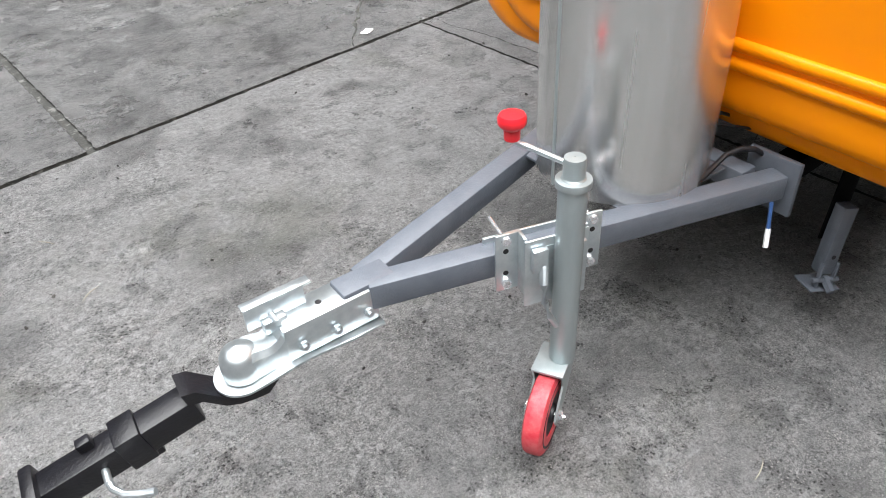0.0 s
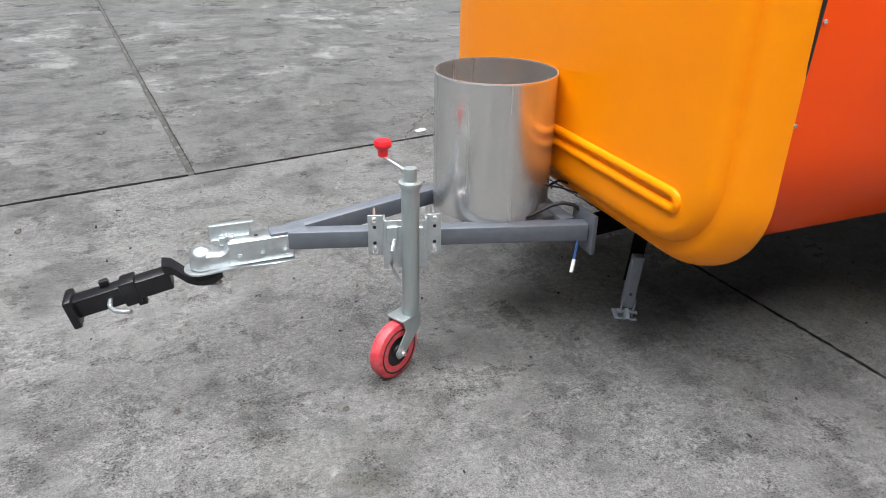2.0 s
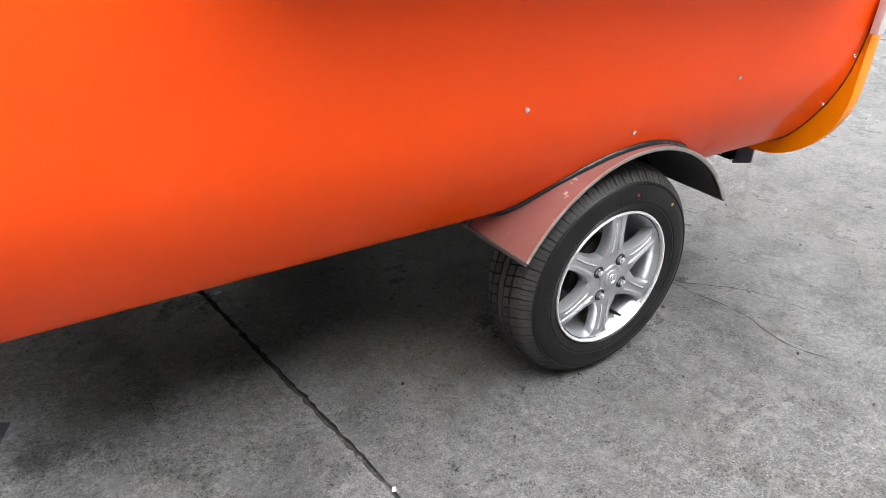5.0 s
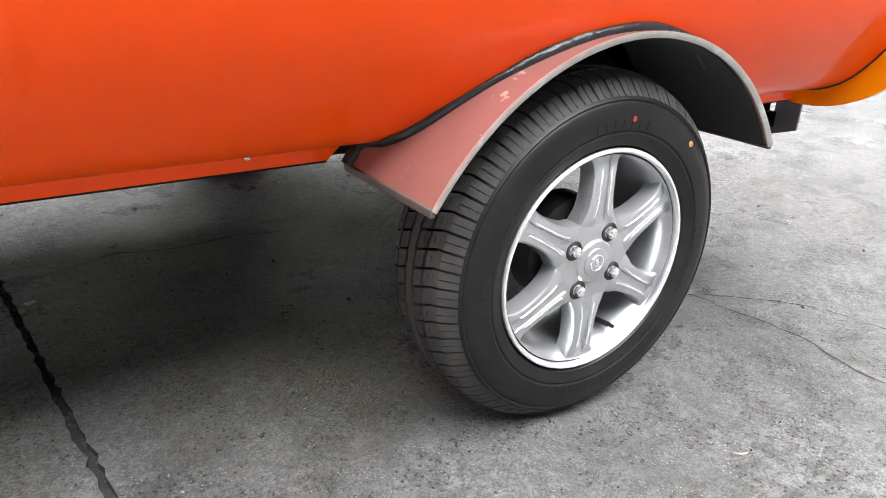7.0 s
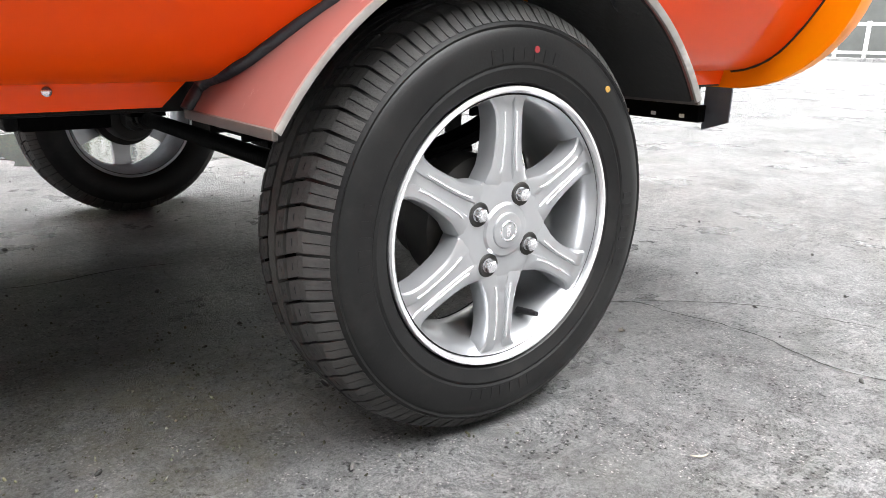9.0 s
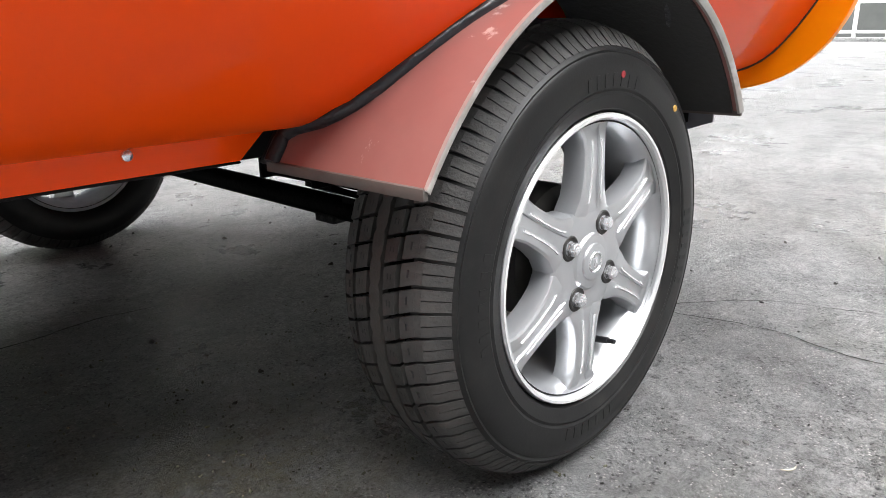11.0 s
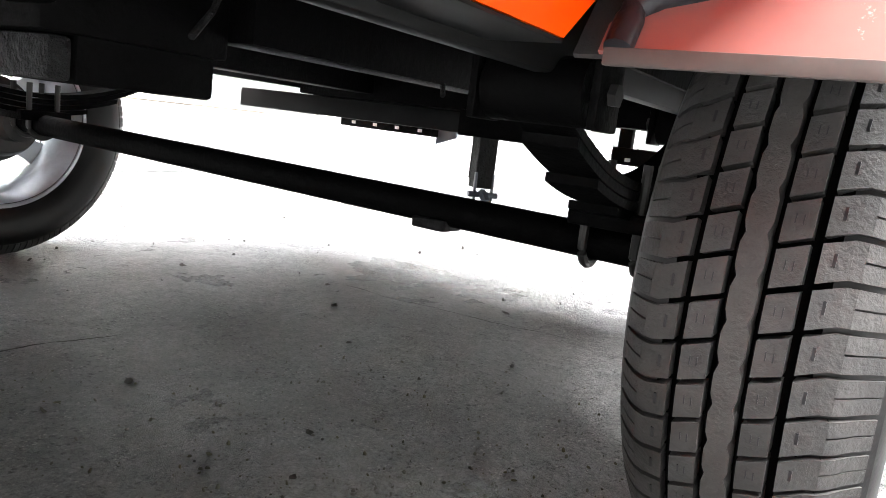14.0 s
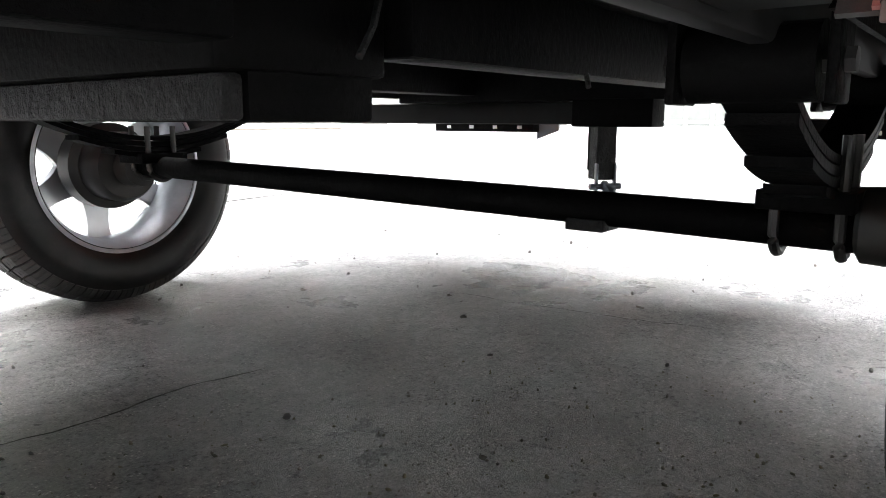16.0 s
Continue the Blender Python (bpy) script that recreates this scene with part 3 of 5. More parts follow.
for s, yo, za in ((1, 0.0, AZ), (-1, YW, AZF)):
    ys = yo + s * 0.272
    spring = None
    for k, half in enumerate((0.224, 0.200, 0.145, 0.085)):
        bm = bmesh.new()
        rings = []
        for i in range(21):
            x = -half + 2 * half * i / 20
            z = 0.328 - 0.0098 * k + 0.056 * (x / 0.224) ** 2
            rings.append([(AX + x, ys - 0.024, z - 0.004), (AX + x, ys + 0.024, z - 0.004), (AX + x, ys + 0.024, z + 0.004), (AX + x, ys - 0.024, z + 0.004)])
        loft(bm, rings)
        leaf = part("leaf_spring" if k == 0 else "spring_leaf", bm, M_UNDER, trailer if k == 0 else spring)
        spring = spring or leaf
    for x in (AX - 0.223, AX + 0.223):
        bm = bmesh.new()
        cyl(bm, (x, ys - 0.040, 0.398), (x, ys + 0.040, 0.398), 0.025, n=24)
        part("spring_eye", bm, M_UNDER, spring)
        bm = bmesh.new()
        cyl(bm, (x, ys - 0.058, 0.398), (x, ys + 0.058, 0.398), 0.0085, n=6)
        part("shackle_bolt", bm, M_DRUM, spring)
        for dy in (-0.052, 0.044):
            bm = bmesh.new()
            box(bm, x - 0.022, x + 0.022, ys + dy, ys + dy + 0.007, 0.372, 0.482, bevel=0.002)
            part("spring_hanger", bm, M_UNDER, trailer)
    for dy in (-0.027, 0.027):
        bm = bmesh.new()
        pts = [(AX - 0.025, ys + dy, 0.350 - (0.350 - za) / 5 * i) for i in range(6)]
        pts += [(AX + 0.025 * math.cos(radians(a)), ys + dy, za + 0.025 * math.sin(radians(a))) for a in range(180, 361, 15)]
        pts += [(AX + 0.025, ys + dy, za + (0.350 - za) / 5 * i) for i in range(1, 6)]
        sweep(bm, pts, 0.005, 8)
        part("u_bolt", bm, M_DRUM, trailer)
    bm = bmesh.new()
    box(bm, AX - 0.045, AX + 0.045, ys - 0.040, ys + 0.040, 0.284, 0.302, bevel=0.002)
    part("spring_plate", bm, M_UNDER, trailer)
    bm = bmesh.new()
    mm = Matrix.Translation((0.018, yo, 0.2715)) @ Matrix.Rotation(radians(-90 * s), 4, "X")
    lathe(bm, [(0.02, 0.185), (0.06, 0.18), (0.068, 0.165), (0.068, 0.12), (0.085, 0.115), (0.085, 0.07), (0.05, 0.06)], mm, 36, caps=True)
    part("brake_drum", bm, M_DRUM, trailer, "dark iron brake drum")
    bm = bmesh.new()
    lathe(bm, [(0.026, 0.235), (0.034, 0.23), (0.036, 0.19), (0.03, 0.185)], mm, 28, caps=True)
    part("hub_collar", bm, M_DRUM, trailer)
# wire clips under the floor
for x, y, z, dx in ((-0.002, 0.492, 0.408, 0.02), (-0.345, 0.489, 0.416, 0.03)):
    bm = bmesh.new()
    sweep(bm, [(x, y, z - 0.012), (x + dx, y + 0.015, z + 0.012), (x + 1.5 * dx, y + 0.022, z + 0.036)], 0.003, 6)
    part("wire_clip", bm, M_RAIL, trailer)

# ---- wheels ----
RIM_R, TYRE_R = 0.178, 0.283


def tyre_mesh():
    """Carcass with sidewall rings; the wheel's outer face looks along +z, hub face at 0."""
    bm = bmesh.new()
    prof = [(0.168, 0.004), (0.176, 0.001), (0.180, 0.004), (0.184, 0.011), (0.200, 0.0165), (0.2035, 0.0150), (0.2065, 0.0170), (0.226, 0.0175), (0.242, 0.0135), (0.2455, 0.0105), (0.2485, 0.0120), (0.258, 0.002), (0.266, -0.0075), (0.2715, -0.0175), (0.2745, -0.0265)]
    prof += [(0.2710, -0.034), (0.2712, -0.072), (0.2710, -0.109), (0.2745, -0.116)]
    prof += [(0.2715, -0.125), (0.266, -0.1345), (0.256, -0.144), (0.242, -0.153), (0.222, -0.155), (0.200, -0.150), (0.186, -0.143), (0.176, -0.135), (0.168, -0.138)]
    lathe(bm, prof, n=96)
    for f in bm.faces:                  # the groove floors, shade painted in
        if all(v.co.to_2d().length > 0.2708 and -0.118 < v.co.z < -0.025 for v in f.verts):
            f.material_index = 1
    return bm


BLOCKS, PHASE, SLANT = 64, 0.44, 1.25    # tread blocks in a row, where they begin, how far their cuts lean


def tread_blocks():
    """Four rows of blocks, with a slanted lateral cut between them."""
    bm = bmesh.new()
    n = BLOCKS
    rows = [(-0.0198, -0.0354, PHASE, True), (-0.0416, -0.0586, PHASE, False), (-0.0839, -0.1009, PHASE, False), (-0.1071, -0.1228, PHASE, True)]
    for a0, a1, off, shoulder in rows:
        for i in range(n):
            t0 = TAU * (i + off) / n
            t1 = t0 + TAU / n * 0.85
            steps = 2
            top, low = [], []
            for aa in (a0, a1):
                for k in range(steps + 1):
                    t = t0 + (t1 - t0) * k / steps - SLANT * (aa + 0.0713)
                    edge = aa in (-0.0198, -0.1228)
                    r = TYRE_R - (0.0065 if edge else (0.0012 if shoulder else 0.0))
                    top.append(bm.verts.new((r * math.cos(t), r * math.sin(t), aa)))
                    low.append(bm.verts.new((0.269 * math.cos(t), 0.269 * math.sin(t), aa)))
            k = steps + 1
            for j in range(steps):
                bm.faces.new((top[j], top[j + 1], top[k + j + 1], top[k + j]))
                bm.faces.new((top[j], low[j], low[j + 1], top[j + 1]))
                bm.faces.new((top[k + j], top[k + j + 1], low[k + j + 1], low[k + j]))
            bm.faces.new((top[0], top[k], low[k], low[0]))
            bm.faces.new((top[k - 1], low[k - 1], low[2 * k - 1], top[2 * k - 1]))
            if shoulder:
                # lateral bars that run down over the shoulder, with a cut between
                outer = a0 if a0 == -0.0198 else a1
                sgn = 1 if a0 == -0.0198 else -1
                def skin(u0, u1, prof):
                    quad = [bm.verts.new((r * math.cos(u), r * math.sin(u), z)) for u in (u0, u1) for r, z in prof]
                    k = len(prof)
                    for j in range(k - 1):
                        bm.faces.new((quad[j], quad[j + 1], quad[k + j + 1], quad[k + j]))
                    bm.faces.new(quad[:k])
                    bm.faces.new(quad[k:][::-1])

                lead = -SLANT * (outer + 0.0713)
                skin(t0 + lead, t1 + lead, ((TYRE_R - 0.0066, outer), (0.2738, outer + sgn * 0.0065), (0.2700, outer + sgn * 0.004), (0.270, outer)))
                for h, wide in ((0.0, 0.47), (0.53, 0.47)):
                    u0 = t0 + lead + (t1 - t0) * h
                    u1 = u0 + (t1 - t0) * wide
                    skin(u0, u1, ((0.2738, outer + sgn * 0.0065), (0.2690, outer + sgn * 0.0125), (0.2605, outer + sgn * 0.0200), (0.2530, outer + (0.0288 if sgn > 0 else -0.0250)), (0.2515, outer + sgn * 0.0235), (0.257, outer + sgn * 0.0165), (0.266, outer + sgn * 0.003)))
    return bm


def slot_mesh():
    """Dark bars, slightly proud, painted for the shade in every block's small cut."""
    bm = bmesh.new()
    for along, off, w in ((-0.0280, PHASE, 0.0030), (-0.0500, PHASE, 0.0022), (-0.0925, PHASE, 0.0022), (-0.1145, PHASE, 0.0030)):
        for i in range(BLOCKS):
            a = TAU * (i + off + 0.40) / BLOCKS - SLANT * (along + 0.0713)
            r = TYRE_R - (0.0038 if w > 0.0025 else 0.0)
            rot = Matrix.Rotation(a, 4, "Z") @ Matrix.Translation((r, 0, along))
            if w > 0.0025:
                box(bm, -0.003, 0.0006, -0.0040, 0.0040, -0.0009, 0.0009, rot)
            else:
                for q in (-0.0022, 0.0022):
                    box(bm, -0.003, 0.0003, -0.0030, 0.0030, q - 0.0004, q + 0.0004, rot)
    return bm


def rib_mesh():
    """The unbroken centre rib with small notches along both edges."""
    bm = bmesh.new()
    n = 4 * BLOCKS
    rings = []
    for i in range(n):
        t = TAU * i / n
        notch = 0.0022 if i % 4 == 0 else 0.0
        rings.append([(0.269 * math.cos(t), 0.269 * math.sin(t), -0.0630), (TYRE_R * math.cos(t), TYRE_R * math.sin(t), -0.0632 - notch), (TYRE_R * math.cos(t), TYRE_R * math.sin(t), -0.0793 + notch), (0.272 * math.cos(t), 0.272 * math.sin(t), -0.0795)])
    loft(bm, rings, closed=False, ring_closed=True)
    return bm


def barrel_mesh():
    bm = bmesh.new()
    prof = [(0.1685, -0.002), (0.1715, 0.007), (0.1745, 0.011), (0.1780, 0.010), (0.1790, 0.004), (0.1760, -0.004), (0.170, -0.010), (0.163, -0.022), (0.158, -0.040), (0.156, -0.08), (0.160, -0.108), (0.168, -0.125), (0.176, -0.132), (0.178, -0.138), (0.171, -0.140), (0.166, -0.130), (0.156, -0.110), (0.152, -0.08), (0.154, -0.04), (0.159, -0.018), (0.165, -0.006)]
    lathe(bm, prof, n=96, closed=True)
    return bm


def spoke_mesh():
    """One spoke along +x: crowned, with a channel along its middle."""
    bm = bmesh.new()
    rings = []
    for r, w, z in ((0.052, 0.034, -0.0015), (0.064, 0.036, 0.0012), (0.072, 0.0325, 0.002), (0.082, 0.0275, 0.0028), (0.098, 0.0240, 0.003), (0.115, 0.0225, 0.003), (0.135, 0.0222, 0.0025), (0.150, 0.0240, 0.001), (0.158, 0.0275, -0.001), (0.165, 0.035, -0.002), (0.1715, 0.046, 0.001)):
        ch = 0.0028 if 0.07 < r < 0.16 else 0.0004
        prof = [(-1.06, -0.030), (-1.03, -0.010), (-0.94, -0.0025), (-0.82, -0.0005), (-0.36, 0.0005), (-0.28, 0.0), (-0.24, -ch), (0.24, -ch), (0.28, 0.0), (0.36, 0.0005), (0.82, -0.0005), (0.94, -0.0025), (1.03, -0.010), (1.06, -0.030)]
        rings.append([(r, u * w, z + v) for u, v in prof])
    loft(bm, rings)
    return bm


def ridge_mesh(side):
    """A thin machined line beside the channel of a spoke."""
    bm = bmesh.new()
    rings = []
    for r, w, z in ((0.074, 0.0318, 0.0022), (0.082, 0.0275, 0.0028), (0.098, 0.0240, 0.003), (0.115, 0.0225, 0.003), (0.135, 0.0222, 0.0025), (0.148, 0.0236, 0.0013)):
        y = side * 0.42 * w
        rings.append([(r, y - 0.0017, z - 0.001), (r, y + 0.0017, z - 0.001), (r, y + 0.0011, z + 0.0016), (r, y - 0.0011, z + 0.0016)])
    loft(bm, rings)
    return bm


def lip_mesh():
    """The bright machined lip of the rim."""
    bm = bmesh.new()
    lathe(bm, [(0.1712, 0.0080), (0.1738, 0.0117), (0.1772, 0.0116), (0.1788, 0.0085), (0.1780, 0.0060)], n=96)
    return bm


def hub_mesh():
    bm = bmesh.new()
    lathe(bm, [(0.072, -0.032), (0.075, -0.012), (0.073, -0.003), (0.066, 0.0), (0.056, 0.0005), (0.045, 0.0), (0.036, 0.001), (0.033, 0.004), (0.027, 0.005), (0.0005, 0.005)], n=48)
    return bm


def build_wheel(m, dots):
    bm = barrel_mesh()
    wheel = part("wheel", bm, M_ALLOY if dots else M_ALLOYIN, trailer, "silver six-spoke alloy wheel with a black tyre")
    wheel.matrix_basis = m
    tyre = part("tyre", tyre_mesh(), M_RUBBER, wheel, "black tyre with a blocky tread", 30)
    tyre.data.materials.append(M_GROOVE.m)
    tagged(part("tread_block", tread_blocks(), M_TREAD, wheel, "dusty tread blocks", 30), kind="stuff")
    tagged(part("slot_shade", slot_mesh(), M_GASKET, wheel, "dark bars for the shaded cuts in the tread blocks"), kind="stuff")
    part("centre_rib", rib_mesh(), M_RIB, wheel, "pale dusty centre rib of the tread", 30)
    sp = None
    for k in range(6):
        turn = Matrix.Rotation(radians(90 + 60 * k), 4, "Z")
        if sp is None:
            sp = part("spoke", spoke_mesh(), M_ALLOY, wheel, sharp=28)
            sp.matrix_basis = turn
            lines = [part("spoke_line", ridge_mesh(q), M_CUT, wheel, "bright machined line") for q in (-1, 1)]
            for ob in lines:
                ob.matrix_basis = turn
        else:
            again(sp, m=turn)
            for ob in lines:
                again(ob, m=turn)
    part("rim_lip", lip_mesh(), M_CUT, wheel, "bright machined rim lip")
    part("hub", hub_mesh(), M_ALLOY, wheel)
    bm = bmesh.new()
    lathe(bm, [(0.0005, 0.0085), (0.020, 0.0085), (0.0225, 0.0075), (0.0235, 0.0055), (0.0235, 0.004)], n=40)
    part("centre_cap", bm, M_ALLOY, wheel, "plain silver centre cap")
    bm = bmesh.new()
    lathe(bm, [(0.0105, 0.0082), (0.0115, 0.0098), (0.0130, 0.0098), (0.0140, 0.0082)], n=32)
    box(bm, -0.0035, 0.0035, -0.008, 0.008, 0.008, 0.0096, bevel=0.001)
    part("cap_emblem", bm, M_CHROME, wheel, "raised emblem ring, plain")
    nut = None
    for a in (150, 60, -30, -120):
        p = Matrix.Translation((0.05 * math.cos(radians(a)), 0.05 * math.sin(radians(a)), 0.0))
        if nut is None:
            bm = bmesh.new()
            cyl(bm, (0, 0, -0.012), (0, 0, 0.0095), 0.0090, 0.0084, n=6)
            lathe(bm, [(0.0080, 0.0095), (0.0058, 0.0118), (0.0005, 0.0124)], n=6)
            nut = part("lug_nut", bm, M_CHROME, wheel, "bright hexagonal lug nut", 25)
            nut.matrix_basis = p
            bm = bmesh.new()
            lathe(bm, [(0.0090, 0.0006), (0.0115, 0.0012), (0.0135, 0.0022), (0.0150, 0.0016), (0.0158, 0.0002)], n=28)
            seat = part("nut_seat", bm, M_DRUM, wheel)
            seat.matrix_basis = p
        else:
            again(nut, m=p)
            again(seat, m=p)
    bm = bmesh.new()
    v = Vector((0.062, -0.128, 0))
    cyl(bm, (*(v * 1.05).to_2d(), -0.035), (*v.to_2d(), -0.004), 0.005, 0.0045, n=12)
    cyl(bm, (*v.to_2d(), -0.004), (*(v * 0.99).to_2d(), 0.006), 0.0035, n=10)
    part("valve_stem", bm, M_GASKET, wheel, "black rubber valve stem")
    # raised marks on the sidewall, kept as plain bars
    bm = bmesh.new()
    for base in (-105, 75, 165, -20):
        for k in range(7):
            a = radians(base + 4.4 * k)
            rot = Matrix.Rotation(a, 4, "Z") @ Matrix.Translation((0.216, 0, 0.0175))
            box(bm, -0.0075, 0.0075, -0.0040 + 0.001 * (k % 3), 0.0040, -0.002, 0.0003, rot)
    tagged(part("sidewall_mark", bm, M_RUBBER, wheel), kind="stuff")
    if dots:
        for a, r, sh in ((48, 0.231, Shader("yellow_paint_dot", (0.42, 0.24, 0.05), 0.6)), (84, 0.222, Shader("red_paint_dot", (0.25, 0.02, 0.025), 0.6))):
            bm = bmesh.new()
            p = Matrix.Rotation(radians(a), 4, "Z") @ Matrix.Translation((r, 0, 0.0176))
            lathe(bm, [(0.0005, 0.0006), (0.004, 0.0005), (0.0045, -0.001)], p, 12)
            part("paint_dot", bm, sh, wheel)
    return wheel


SIZE = Matrix.Scale(0.97, 4)
build_wheel(pose(0.018, 0.0230, 0.2715, 90, 0, -2.6) @ SIZE, True)
build_wheel(pose(0.018, YW - 0.0135, 0.2715, -90, 0, 2.0) @ SIZE, False)

# ---- fenders ----


def build_fender(mirror):
    def yy(y):
        return YW - y if mirror else y

    a0, a1, n = 146.9, 33.8, 40
    ang = [radians(a0 + (a1 - a0) * i / n) for i in range(n + 1)]
    bm = bmesh.new()
    rings = []
    for a in ang:
        c, s = math.cos(a), math.sin(a)
        inner = min(0.215, side_y(FZ + FV * FR * s) + 0.010)
        rings.append([(FX + r * c, yy(y), FZ + FV * r * s) for r, y in ((FR, -0.012), (FR, inner), (FR - 0.003, inner), (FR - 0.003, -0.012))])
    loft(bm, rings)
    f = part("fender", bm, M_FENDER, trailer, "brownish red primed mudguard with a worn bare edge")
    bm = bmesh.new()
    rings = []
    for a in ang:
        c, s = math.cos(a), math.sin(a)
        rings.append([(FX + r * c, yy(y), FZ + FV * r * s) for r, y in ((FR + 0.0015, -0.0165), (FR + 0.0015, -0.0125), (FR - 0.002, -0.010), (FR - 0.007, -0.010), (FR - 0.007, -0.0135), (FR - 0.002, -0.0165))])
    loft(bm, rings)
    part("edge_lip", bm, M_LIP, f, "bare worn metal edge")
    bm = bmesh.new()
    rings = []
    for a in ang:
        c, s = math.cos(a), math.sin(a)
        inner = min(0.212, side_y(FZ + FV * FR * s) + 0.15)
        rings.append([(FX + r * c, yy(y), FZ + FV * r * s) for r, y in ((FR - 0.0035, -0.003), (FR - 0.0035, inner), (FR - 0.007, inner), (FR - 0.007, -0.003))])
    loft(bm, rings)
    part("fender_liner", bm, M_LINER, f)
    # stiffening edge along the lower front
    for a, sg in ((ang[0], -1), (ang[-1], 1)):
        bm = bmesh.new()
        c, s = math.cos(a), math.sin(a)
        x, z = FX + FR * c, FZ + FV * FR * s
        ys = sorted((yy(-0.014), yy(side_y(z) + 0.006)))
        box(bm, x - 0.003, x + 0.003, ys[0], ys[1], z - 0.008, z + 0.002, bevel=0.001)
        part("end_flange", bm, M_EDGE, f)
    bm = bmesh.new()
    pts = []
    for i in range(81):
        a = radians(a0 + (a1 - a0) * i / 80)
        z = FZ + FV * FR * math.sin(a)
        y = side_y(z)
        pts.append((FX + (FR + 0.002) * math.cos(a), yy(y - 0.002), FZ + FV * (FR + 0.002) * math.sin(a)))
    sweep(bm, pts, lambda u: 0.0085 + 0.0020 * math.sin(u * 23) * math.sin(u * 7), 12)
    part("sealant_bead", bm, M_SEALANT, f, "thick uneven black sealant bead")


build_fender(False)
build_fender(True)

# ---- drawbar ----
DZ = 0.372
for sgn in (1, -1):
    bm = bmesh.new()
    tube4(bm, (-2.15, YC - sgn * 0.012, DZ), (-1.360, YC - sgn * 0.245, DZ), 0.044, 0.050)
    arm = part("drawbar_arm", bm, M_GREY, trailer, "slate grey square tube drawbar arm")
    bm = bmesh.new()
    box(bm, -1.360, -1.348, YC - sgn * 0.225 - 0.055, YC - sgn * 0.225 + 0.055, 0.308, 0.424, bevel=0.001)
    part("mounting_plate", bm, M_GREY, trailer, "slate grey bolted plate")
    bm = bmesh.new()
    tube4(bm, (-1.346, YC - sgn * 0.225, DZ), (-0.95, YC - sgn * 0.225, DZ + 0.03), 0.05, 0.05)
    part("chassis_stub", bm, M_UNDER, trailer)
bm = bmesh.new()
tube4(bm, (-1.393, YC - 0.20, DZ - 0.001), (-1.393, YC + 0.20, DZ - 0.001), 0.044, 0.046)
part("drawbar_crossbar", bm, M_GREY, trailer, "slate grey square tube crossbar")
bm = bmesh.new()
box(bm, -2.20, -2.10, YC - 0.026, YC + 0.026, DZ - 0.026, DZ + 0.026, bevel=0.005)
part("drawbar_nose", bm, M_GREY, trailer)
bm = bmesh.new()
box(bm, -1.68, -1.42, YC - 0.165, YC + 0.165, 0.388, 0.3925)
part("bin_tray", bm, M_GREY, trailer)

# coupler
bm = bmesh.new()
box(bm, -2.312, -2.142, YC - 0.032, YC + 0.032, 0.324, 0.390, bevel=0.005)
coupler = part("coupler", bm, M_ZINC, trailer, "bright zinc-plated ball coupler", 30)
bm = bmesh.new()
lathe(bm, [(0.033, 0.324), (0.0335, 0.348), (0.0315, 0.360), (0.026, 0.370), (0.016, 0.377), (0.0005, 0.380)], Matrix.Translation((-2.378, YC, 0)), 32)
part("socket", bm, M_ZINC, coupler, sharp=60)
bm = bmesh.new()
rings = []
for x, w, z in ((-2.385, 0.030, 0.366), (-2.36, 0.031, 0.371), (-2.335, 0.029, 0.366), (-2.32, 0.029, 0.371), (-2.308, 0.031, 0.386)):
    rings.append([(x, YC - w, 0.324), (x, YC - w, z - 0.010), (x, YC - w * 0.75, z), (x, YC + w * 0.75, z), (x, YC + w, z - 0.010), (x, YC + w, 0.324)])
loft(bm, rings)
part("neck", bm, M_ZINC, coupler, sharp=30)
edge = [(-2.142, 0.046), (-2.20, 0.044), (-2.26, 0.041), (-2.30, 0.043), (-2.33, 0.047), (-2.36, 0.049)]
edge += [(-2.378 + 0.049 * math.cos(radians(a)), 0.049 * math.sin(radians(a))) for a in range(100, 181, 10)]
line = edge + [(x, -w) for x, w in edge[::-1][1:]]
bm = bmesh.new()
loft(bm, [[(x, YC + y, z + 0.003 * math.sin((x + 2.142) * 26)) for x, y in line] for z in (0.318, 0.3225)])
part("flange", bm, M_ZINC, coupler, "flared lower lip", 30)
bm = bmesh.new()
box(bm, -2.352, -2.25, YC + 0.010, YC + 0.014, 0.385, 0.425, bevel=0.001)
box(bm, -2.352, -2.235, YC + 0.010, YC + 0.030, 0.423, 0.427, Matrix.Translation((0, 0, 0)), bevel=0.001)
part("latch_lever", bm, M_ZINC, coupler)
bm = bmesh.new()
box(bm, -2.33, -2.29, YC - 0.006, YC + 0.012, 0.375, 0.398, bevel=0.003)
cyl(bm, (-2.31, YC - 0.016, 0.398), (-2.31, YC + 0.02, 0.398), 0.006, n=10)
part("latch_trigger", bm, M_ZINC, coupler)
for x, z in ((-2.285, 0.350), (-2.225, 0.350), (-2.165, 0.352)):
    bm = bmesh.new()
    cyl(bm, (x, YC - 0.046, z), (x, YC + 0.046, z), 0.005, n=8)
    for y in (YC - 0.040, YC + 0.034):
        cyl(bm, (x, y, z), (x, y + 0.006, z), 0.009, n=6)
    part("coupler_bolt", bm, M_ZINC, coupler)
for x in (-2.235, -2.168):
    bm = bmesh.new()
    cyl(bm, (x, YC - 0.002, 0.388), (x, YC - 0.002, 0.3908), 0.0055, n=12)
    part("bolt_hole", bm, M_GASKET, coupler)

# ball mount hanging from the coupler
hitch = tagged(new("ball_mount"), "black steel ball mount hanging from the trailer coupler", "hitch")
